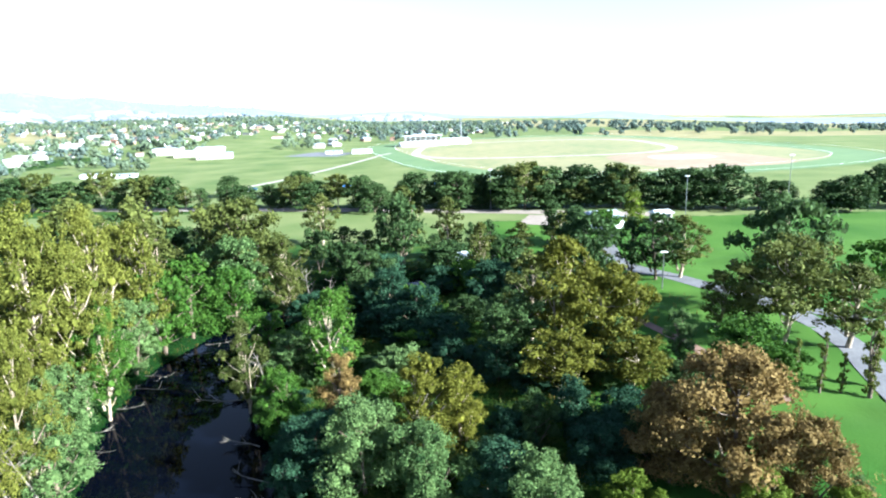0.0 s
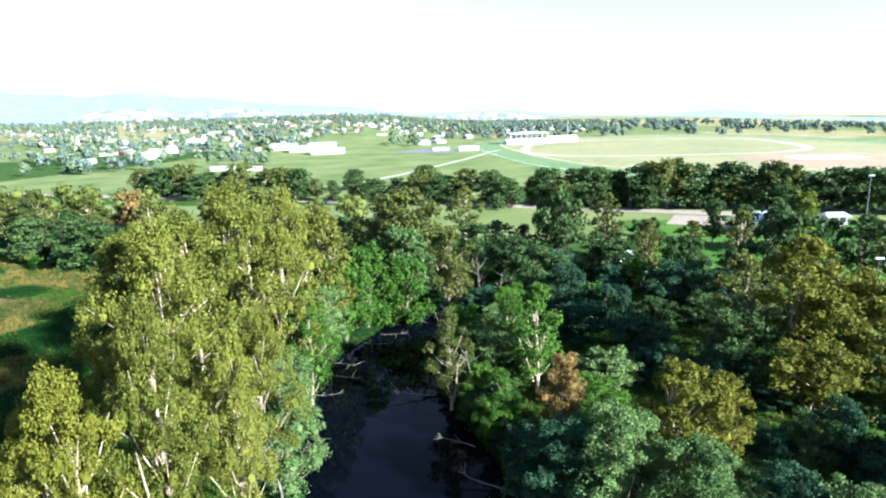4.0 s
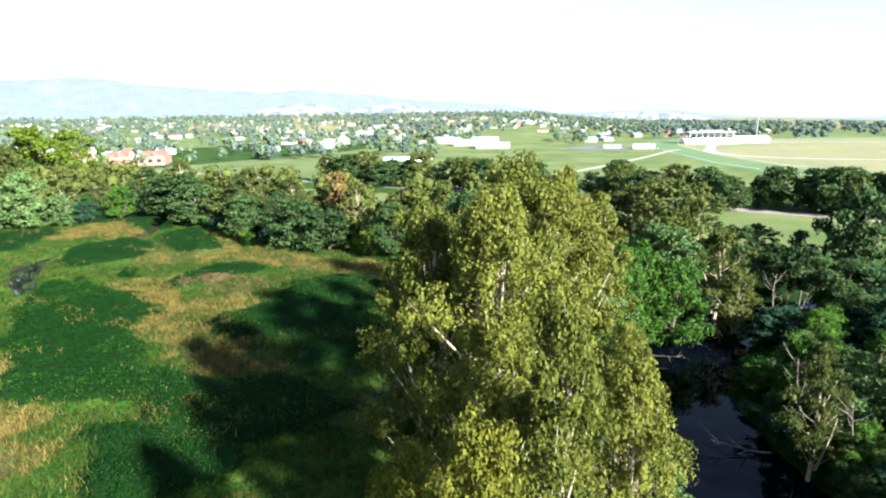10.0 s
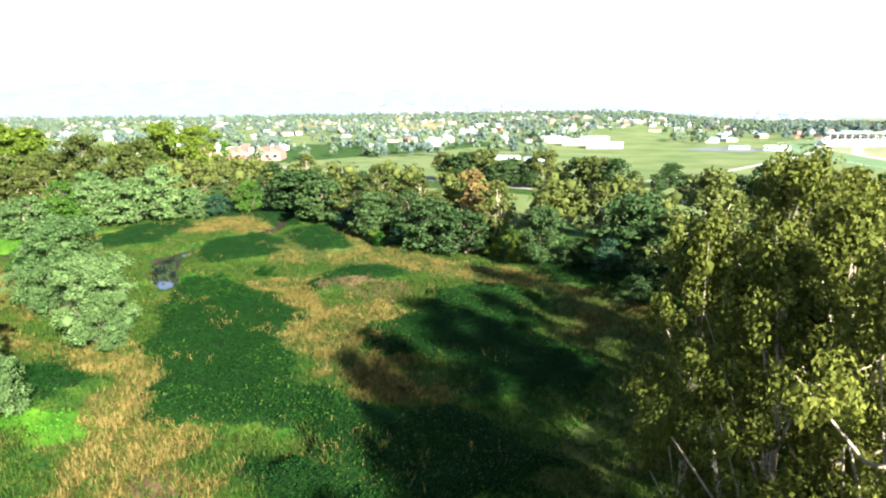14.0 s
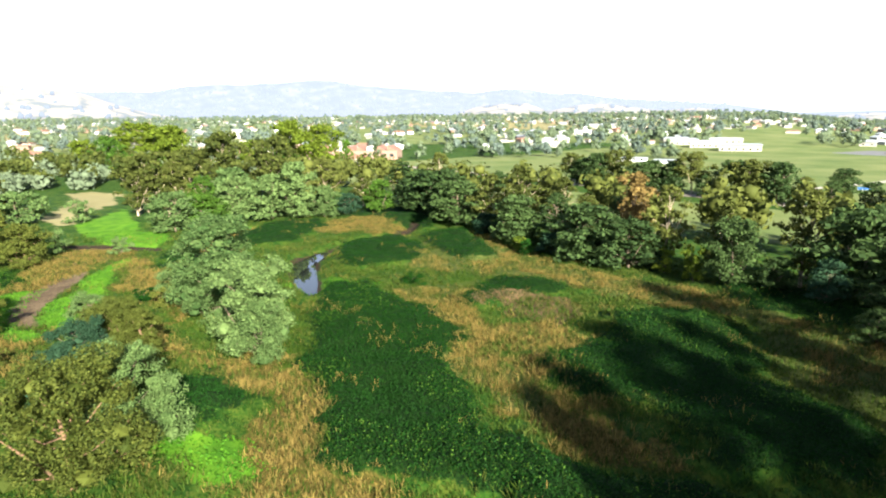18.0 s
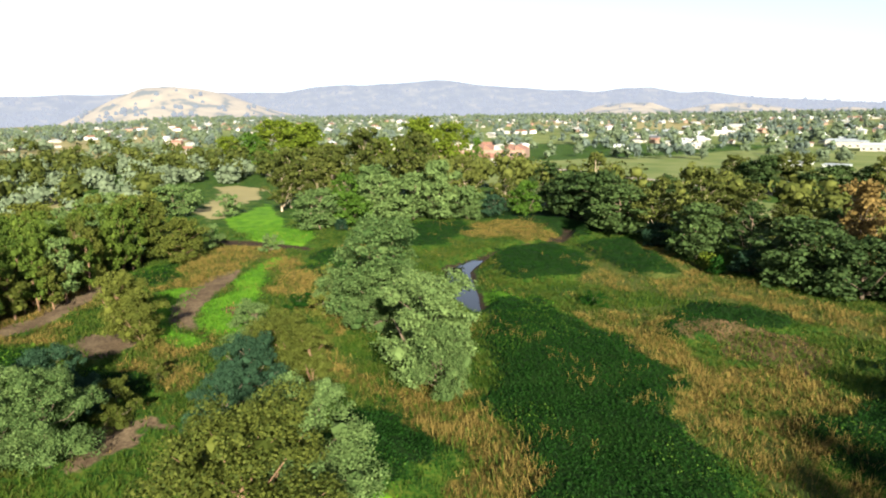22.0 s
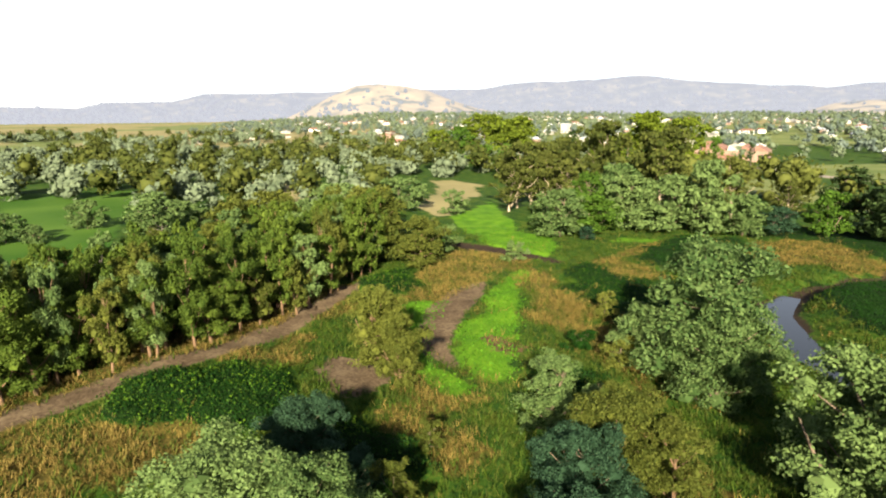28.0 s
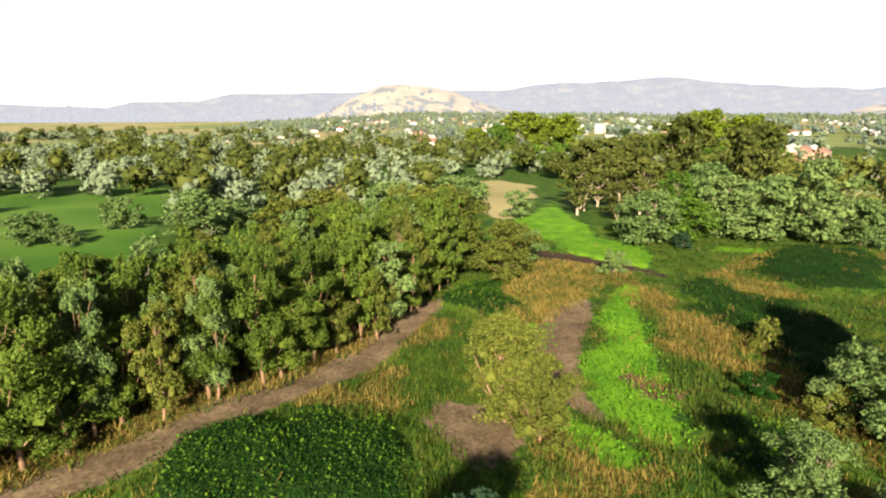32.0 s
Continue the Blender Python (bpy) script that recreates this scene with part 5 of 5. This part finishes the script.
# hills
def ridge(name, dist, prof, mat, label, seed, depth=500, lift=0.0):
    """A range of hills round part of the horizon; prof: bearing (left of +y) and rise in degrees."""
    az = np.arange(prof[0][0], prof[-1][0] + 0.01, 0.5)
    rise = np.interp(az, [p[0] for p in prof], [p[1] for p in prof])
    rows = []
    for k, (u, hh) in enumerate(((-0.7, -0.02), (-0.45, 0.16), (-0.25, 0.45), (-0.1, 0.8), (0.0, 1.0), (0.25, 0.7), (0.6, -0.05))):
        d = dist + u * depth + 60 * (vnoise(az, az * 0, 4, seed + k) - 0.5)
        top = 30 + dist * np.tan(np.radians(rise)) * (1 + 0.1 * (vnoise(az, az * 0 + k * 3, 2.2, seed) - 0.5))
        foot = np.minimum(far_z(-60 - np.sin(np.radians(az)) * d, 15 + np.cos(np.radians(az)) * d), top) - 12
        z = foot + (top - foot) * hh
        a = np.radians(az)
        rows.append(np.stack([-60 - np.sin(a) * d, 15 + np.cos(a) * d, z - 3], -1))
    v = np.stack(rows, 0)
    n = len(az)
    i, j = np.meshgrid(np.arange(6), np.arange(n - 1), indexing="ij")
    f = np.stack([i * n + j, i * n + j + 1, (i + 1) * n + j + 1, (i + 1) * n + j], -1).reshape(-1, 4)
    return tagged(new(name, mesh_from(name, v.reshape(-1, 3), f, [mat], smooth=True)), label, "hills", kind="structure")


# haze light that the hill surfaces themselves give off
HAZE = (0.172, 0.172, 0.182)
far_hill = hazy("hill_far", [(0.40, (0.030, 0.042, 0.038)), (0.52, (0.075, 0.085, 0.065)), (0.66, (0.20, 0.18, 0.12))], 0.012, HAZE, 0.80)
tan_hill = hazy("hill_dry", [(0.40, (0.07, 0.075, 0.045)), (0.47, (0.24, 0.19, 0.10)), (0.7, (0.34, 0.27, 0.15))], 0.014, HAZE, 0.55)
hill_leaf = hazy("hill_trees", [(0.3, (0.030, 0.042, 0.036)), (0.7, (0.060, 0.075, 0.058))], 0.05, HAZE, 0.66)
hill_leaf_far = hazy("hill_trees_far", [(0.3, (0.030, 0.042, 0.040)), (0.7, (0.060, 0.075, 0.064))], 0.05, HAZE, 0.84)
FAR_RISE = [(-75, -1.6), (-30, -1.5), (-20, -1.2), (-17.5, -0.7), (-14.3, -0.3), (-10.5, -0.65), (-5, -0.6), (0, -0.25), (4, 0.25), (13.5, 0.15), (18.5, 0.95), (25, 1.42), (29, 1.76), (31.3, 2.15), (33.6, 2.1), (36, 2.6), (38.4, 2.62), (41, 2.4),
            (44.4, 2.65), (48.6, 2.85), (51.3, 3.2), (54.2, 3.6), (59, 3.35), (63.5, 3.3), (66.6, 3.06), (69.6, 2.6), (76, 2.6), (83, 2.3), (91, 2.1), (94.5, 2.0), (97, 1.35), (102, 1.2), (104, 0.7), (111, 0.85), (130, 0.8), (160, 0.6)]
DRY_RISE_WEST = [(64, -0.9), (66, -0.3), (67.7, 0.4), (69.7, 0.8), (72.2, 1.56), (74.5, 2.4), (76.5, 2.8), (79, 3.05), (81.2, 2.82), (83.5, 1.8), (86, 0.6), (88, -0.3), (90, -0.9)]
DRY_RISE_NORTH = [(-1, -0.9), (1.5, -0.4), (3.6, 0.02), (8.4, 0.0), (12, -0.3), (17, -0.2), (18.5, 0.3), (21, 0.67), (24, 0.5), (26.4, 0.8), (28.6, 1.14), (31.2, 1.1), (33.9, 0.57), (36, 1.29), (38.3, 1.33), (40.8, 1.0), (43, 0.3), (46, -0.7)]
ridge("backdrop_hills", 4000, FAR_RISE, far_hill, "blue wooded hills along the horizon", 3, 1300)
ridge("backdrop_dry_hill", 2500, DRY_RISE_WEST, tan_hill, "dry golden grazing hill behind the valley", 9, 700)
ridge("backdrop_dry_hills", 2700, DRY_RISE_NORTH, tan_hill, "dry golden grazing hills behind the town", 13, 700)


def hill_trees(name, dist, depth, prof, n, mat, label, seed, size, thin):
    """Single crowns strewn over a hill's slope, too far off to count."""
    rng = np.random.default_rng(seed)
    az = rng.uniform(prof[0][0], prof[-1][0], n)
    u = -0.05 - 0.6 * rng.random(n) ** 0.8
    keep = vnoise(az * 3, u * 30, 2.0, seed) > thin
    az, u = az[keep], u[keep]
    rise = np.interp(az, [p[0] for p in prof], [p[1] for p in prof])
    d = dist + u * depth
    a = np.radians(az)
    x, y = -60 - np.sin(a) * d, 15 + np.cos(a) * d
    top = 30 + dist * np.tan(np.radians(rise))
    foot = np.minimum(far_z(x, y), top) - 12
    z = foot + (top - foot) * np.interp(u, (-0.7, -0.45, -0.25, -0.1, 0.0), (-0.02, 0.16, 0.45, 0.8, 1.0)) - 2
    m = len(x)
    r = size * (0.6 + 0.9 * rng.random(m))
    v = np.stack([x, y, z + r * 0.6], -1)[:, None] + ICO_V[None] * (r[:, None] * (1 + 0.4 * (rng.random((m, len(ICO_V))) - 0.5)))[..., None]
    f = (ICO_F[None] + (np.arange(m) * len(ICO_V))[:, None, None]).reshape(-1, 3)
    return tagged(new(name, mesh_from(name, v.reshape(-1, 3), f, [mat])), label, "woodland", kind="stuff")


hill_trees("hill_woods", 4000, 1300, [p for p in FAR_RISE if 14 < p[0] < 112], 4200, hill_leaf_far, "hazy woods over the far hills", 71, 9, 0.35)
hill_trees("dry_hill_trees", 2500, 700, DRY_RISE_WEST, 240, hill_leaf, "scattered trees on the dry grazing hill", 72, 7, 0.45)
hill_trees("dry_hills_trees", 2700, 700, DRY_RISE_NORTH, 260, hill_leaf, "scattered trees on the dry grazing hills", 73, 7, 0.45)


# ---- ground cover on the river flat ----
def plant_places(n, seed, weight):
    rng = np.random.default_rng(seed)
    X, Y = rng.uniform(-222, 40, n * 8), rng.uniform(-12, 128, n * 8)
    near = seg_dist(X, Y - 22, MIDLINE)
    keep = rng.random(len(X)) < weight(X, Y) * np.clip(1.3 - near / 100, 0.12, 1)
    return X[keep][:n], Y[keep][:n], rng


def cover(name, n, seed, colour, weight, label, size, lift, upright, blade=0.075):
    """Loose ground plants of many small blades or leaves, where they grow."""
    X, Y, rng = plant_places(n, seed, weight)
    m = len(X)
    Z = ground_z(X, Y) + lift * rng.random(m) ** 1.5
    L = size * (0.55 + 0.9 * rng.random(m))[:, None]
    if upright:                                           # a tuft: three blades leaning outward
        vs = []
        for k in range(3):
            a = rng.random(m) * 6.283
            d = np.stack([np.cos(a), np.sin(a), np.zeros(m)], -1)
            e = np.stack([-np.sin(a), np.cos(a), np.zeros(m)], -1)
            p = np.stack([X, Y, Z - 0.05], -1) + d * 0.06
            tip = p + d * L * (0.3 + 0.9 * rng.random((m, 1))) + np.array([0, 0, 1.0]) * L
            vs.append(np.stack([p - e * L * blade, p + e * L * blade, tip + e * L * 0.3 * blade, tip - e * L * 0.4 * blade], 1))
        v = np.concatenate(vs).reshape(-1, 3)
    else:
        face = np.array([0, 0, 0.8]) + 0.8 * unit(rng, m)
        ax = unit(rng, m)
        side = np.cross(face, ax)
        side /= np.linalg.norm(side, axis=1, keepdims=True) + 1e-9
        ax = np.cross(side, face)
        ax /= np.linalg.norm(ax, axis=1, keepdims=True) + 1e-9
        p = np.stack([X, Y, Z + 0.05], -1)
        v = np.stack([p - ax * L * 0.5, p + side * L * 0.32, p + ax * L * 0.5, p - side * L * 0.32], 1).reshape(-1, 3)
    f = np.arange(len(v)).reshape(-1, 4)
    return tagged(new(name, mesh_from(name, v, f, [LEAF[colour]])), label, "ground cover", kind="stuff")


def attr(name):
    a = np.empty(GX.size, dtype=np.float32)
    ground_me.attributes[name].data.foreach_get("value", a)
    return a.reshape(GX.shape)


def zone_at(name):
    """The zone's mask as a function of place."""
    A = attr(name)

    def at(X, Y):
        i = np.clip(np.searchsorted(gx, X) - 1, 0, len(gx) - 2)
        j = np.clip(np.searchsorted(gy, Y) - 1, 0, len(gy) - 2)
        return A[j, i]
    return at


Z_DRY, Z_THICK, Z_LUSH, Z_LAWN, Z_EARTH, Z_MUD, Z_RUST = [zone_at(q) for q in ("dry", "thicket", "lush", "lawn", "earth", "mud", "rust")]


def dry_bank(X, Y):
    return seg_dist(X, Y, RIVER, RIVER_W)


cover("bramble_leaves", 380000, 51, "bramble", lambda X, Y: Z_THICK(X, Y) * (dry_bank(X, Y) > 0.5) * (1 - Z_MUD(X, Y)), "low tangle of dark green bramble leaves over mounds", 0.165, 0.35, False)
cover("bramble_tips", 42000, 56, "young", lambda X, Y: Z_THICK(X, Y) * ((vnoise(X, Y, 6, 21) > 0.62) + 0.9 * (X < -140) * (Y < 40)) * (dry_bank(X, Y) > 3), "fresh green shoots on the bramble mounds", 0.20, 0.5, False)
cover("straw_tufts", 115000, 52, "straw", lambda X, Y: step(0.15, 0.9, Z_DRY(X, Y)) * (0.12 + 0.88 * step(0.35, 0.8, vnoise(X, Y, 2.2, 22))) * (1 - Z_EARTH(X, Y)) * (1 - Z_MUD(X, Y)), "dry straw-coloured grass tufts", 0.44, 0.0, True, 0.06)
cover("grass_tufts", 120000, 53, "grass", lambda X, Y: (1 - 0.5 * Z_DRY(X, Y)) * (1 - Z_THICK(X, Y)) * (1 - Z_LUSH(X, Y)) * (1 - Z_LAWN(X, Y)) * (1 - Z_EARTH(X, Y)) * (1 - Z_MUD(X, Y)) * (dry_bank(X, Y) > 1.5), "rough green grass tufts on the flat", 0.38, 0.0, True, 0.10)
cover("meadow_herbs", 60000, 57, "reed", lambda X, Y: (0.25 + step(0.4, 0.75, vnoise(X, Y, 3, 27))) * (1 - Z_THICK(X, Y)) * (1 - Z_LUSH(X, Y)) * (1 - Z_LAWN(X, Y)) * (1 - Z_EARTH(X, Y)) * (1 - Z_MUD(X, Y)) * (dry_bank(X, Y) > 2), "yellow-green weeds and seeding grass on the flat", 0.38, 0.0, True, 0.09)
cover("ferny_bramble", 46000, 58, "fern", lambda X, Y: Z_THICK(X, Y) * (X < -140) * (Y < 46) * (0.3 + step(0.35, 0.6, vnoise(X, Y, 2.4, 28))), "sunlit bright green bramble and bracken", 0.24, 0.55, False)
cover("lush_herbs", 75000, 54, "lush", lambda X, Y: Z_LUSH(X, Y) * (1 - Z_MUD(X, Y)), "bright green marsh herbs round the dry pools", 0.24, 0.3, False)
cover("rust_tufts", 6000, 55, "brown", lambda X, Y: Z_RUST(X, Y), "withered reddish-brown weeds", 0.4, 0.0, True)


# ---- dead wood ----
def dead_tree(x, y, h, seed, label="bare dead tree with pale broken limbs"):
    rng = np.random.default_rng(seed)
    root = new("dead_tree")
    tagged(root, label, "dead tree", group="dead trees")
    root.matrix_basis = pose(x, y, gz(x, y) - 0.1)
    zz = np.linspace(0, 1, 7)
    tr = np.stack([0.10 * h * (zz ** 2) * rng.normal() + 0.02 * h * np.sin(zz * 6), 0.10 * h * zz ** 2 * rng.normal() + 0.02 * h * np.cos(zz * 5), zz * h], -1)
    v, f = tube(tr, 0.013 * h * np.linspace(1, 0.15, 7) + 0.02, 7)
    part("trunk", mesh_from("trunk", v, f, [DEADWOOD], smooth=True), root)
    for k in range(9):
        u = rng.uniform(0.35, 0.95)
        p = np.array([np.interp(u, zz, tr[:, i]) for i in range(3)])
        a, L = rng.random() * 6.28, h * rng.uniform(0.12, 0.3)
        d = np.array([math.cos(a), math.sin(a), rng.uniform(0.2, 1.1)])
        d /= np.linalg.norm(d)
        q = p + d * L * 0.55 + rng.normal(size=3) * L * 0.08
        v, f = tube([p, q, q + d * L * 0.5 + np.array([0, 0, L * 0.15])], 0.006 * h * np.array([1, 0.7, 0.25]), 5)
        part("limb", mesh_from("limb", v, f, [DEADWOOD], smooth=True), root)
    return root


dead_tree(-20.4, 112.6, 9.5, 1)
dead_tree(-25.5, 94, 8.5, 2)
dead_tree(-22.5, 95.5, 6.5, 3)
dead_tree(-25.2, 66, 8.5, 4)
dead_tree(-22, 62.5, 7.0, 5)
dead_tree(5.5, 112, 9, 6)
dead_tree(-36.5, 41.5, 10, 7, "thin bare grey-brown tree on the river bank")
dead_tree(-35.5, 43.5, 9, 8, "thin bare grey-brown tree on the river bank")
dead_tree(-194, 3.5, 8.5, 9)
dead_tree(-170, 1.5, 9, 10)


def fallen(x, y, length, turn, seed, z=None):
    """A fallen branch with side limbs, lying half in the water."""
    rng = np.random.default_rng(seed)
    root = new("fallen_branch")
    tagged(root, "bleached fallen branch lying at the water's edge", "branch", group="fallen branches")
    root.matrix_basis = pose(x, y, (WATER_Z if z is None else z) + 0.1, 0, -4, turn)
    u = np.linspace(0, 1, 6)
    p = np.stack([u * length, 0.06 * length * np.sin(u * 4 + seed), 0.10 * length * u ** 1.4], -1)
    v, f = tube(p, np.linspace(0.08, 0.02, 6), 6)
    part("stem", mesh_from("stem", v, f, [DEADWOOD], smooth=True), root)
    for k in range(5):
        w = rng.uniform(0.25, 0.9)
        q = np.array([np.interp(w, u, p[:, i]) for i in range(3)])
        d = np.array([rng.uniform(0.3, 1), rng.uniform(-1, 1), rng.uniform(-0.1, 0.5)])
        L = length * rng.uniform(0.15, 0.35)
        v, f = tube([q, q + d * L * 0.5, q + d * L + np.array([0, 0, 0.1 * L])], [0.05, 0.035, 0.012], 5)
        part("twig", mesh_from("twig", v, f, [DEADWOOD], smooth=True), root)
    return root


for k, (x, y, L, t) in enumerate(((-43, 73, 5.5, -25), (-42.5, 69, 6.5, -15), (-43, 71, 4.5, -50), (-41.5, 64, 4, -5), (-40.5, 80.5, 4.5, -30), (-39, 84, 5, -20), (-36, 90, 4.5, -35),
                                  (-41.5, 58, 3.5, 10), (-40, 55, 5, -12), (-39, 53.5, 4, -30), (-21, 55.5, 4, 170), (-17.5, 49, 4.5, 160), (-16.5, 47, 3.5, 190), (-27, 66, 5, 200), (-31, 100, 6, -60))):
    fallen(x, y, L, t, k)

# small things of the racecourse paddock
def hurdle(x, y, turn):
    root = new("hurdle")
    tagged(root, "low blue panel hurdle on white legs in the paddock", "hurdle", group="blue hurdles")
    root.matrix_basis = pose(x, y, 0, 0, 0, turn)
    part("panel", box_mesh("panel", 4.2, 0.3, 0.9, BLUE, 0.04), root, "bright blue panel", pose(0, 0, 0.35))
    for k in (-1.9, -0.6, 0.6, 1.9):
        part("leg", box_mesh("leg", 0.12, 0.5, 0.5, WHITE), root, m=pose(k, 0, 0))
    return root


for x, y in ((-97, 266), (-54, 268), (-12, 268)):
    hurdle(x, y, 10)
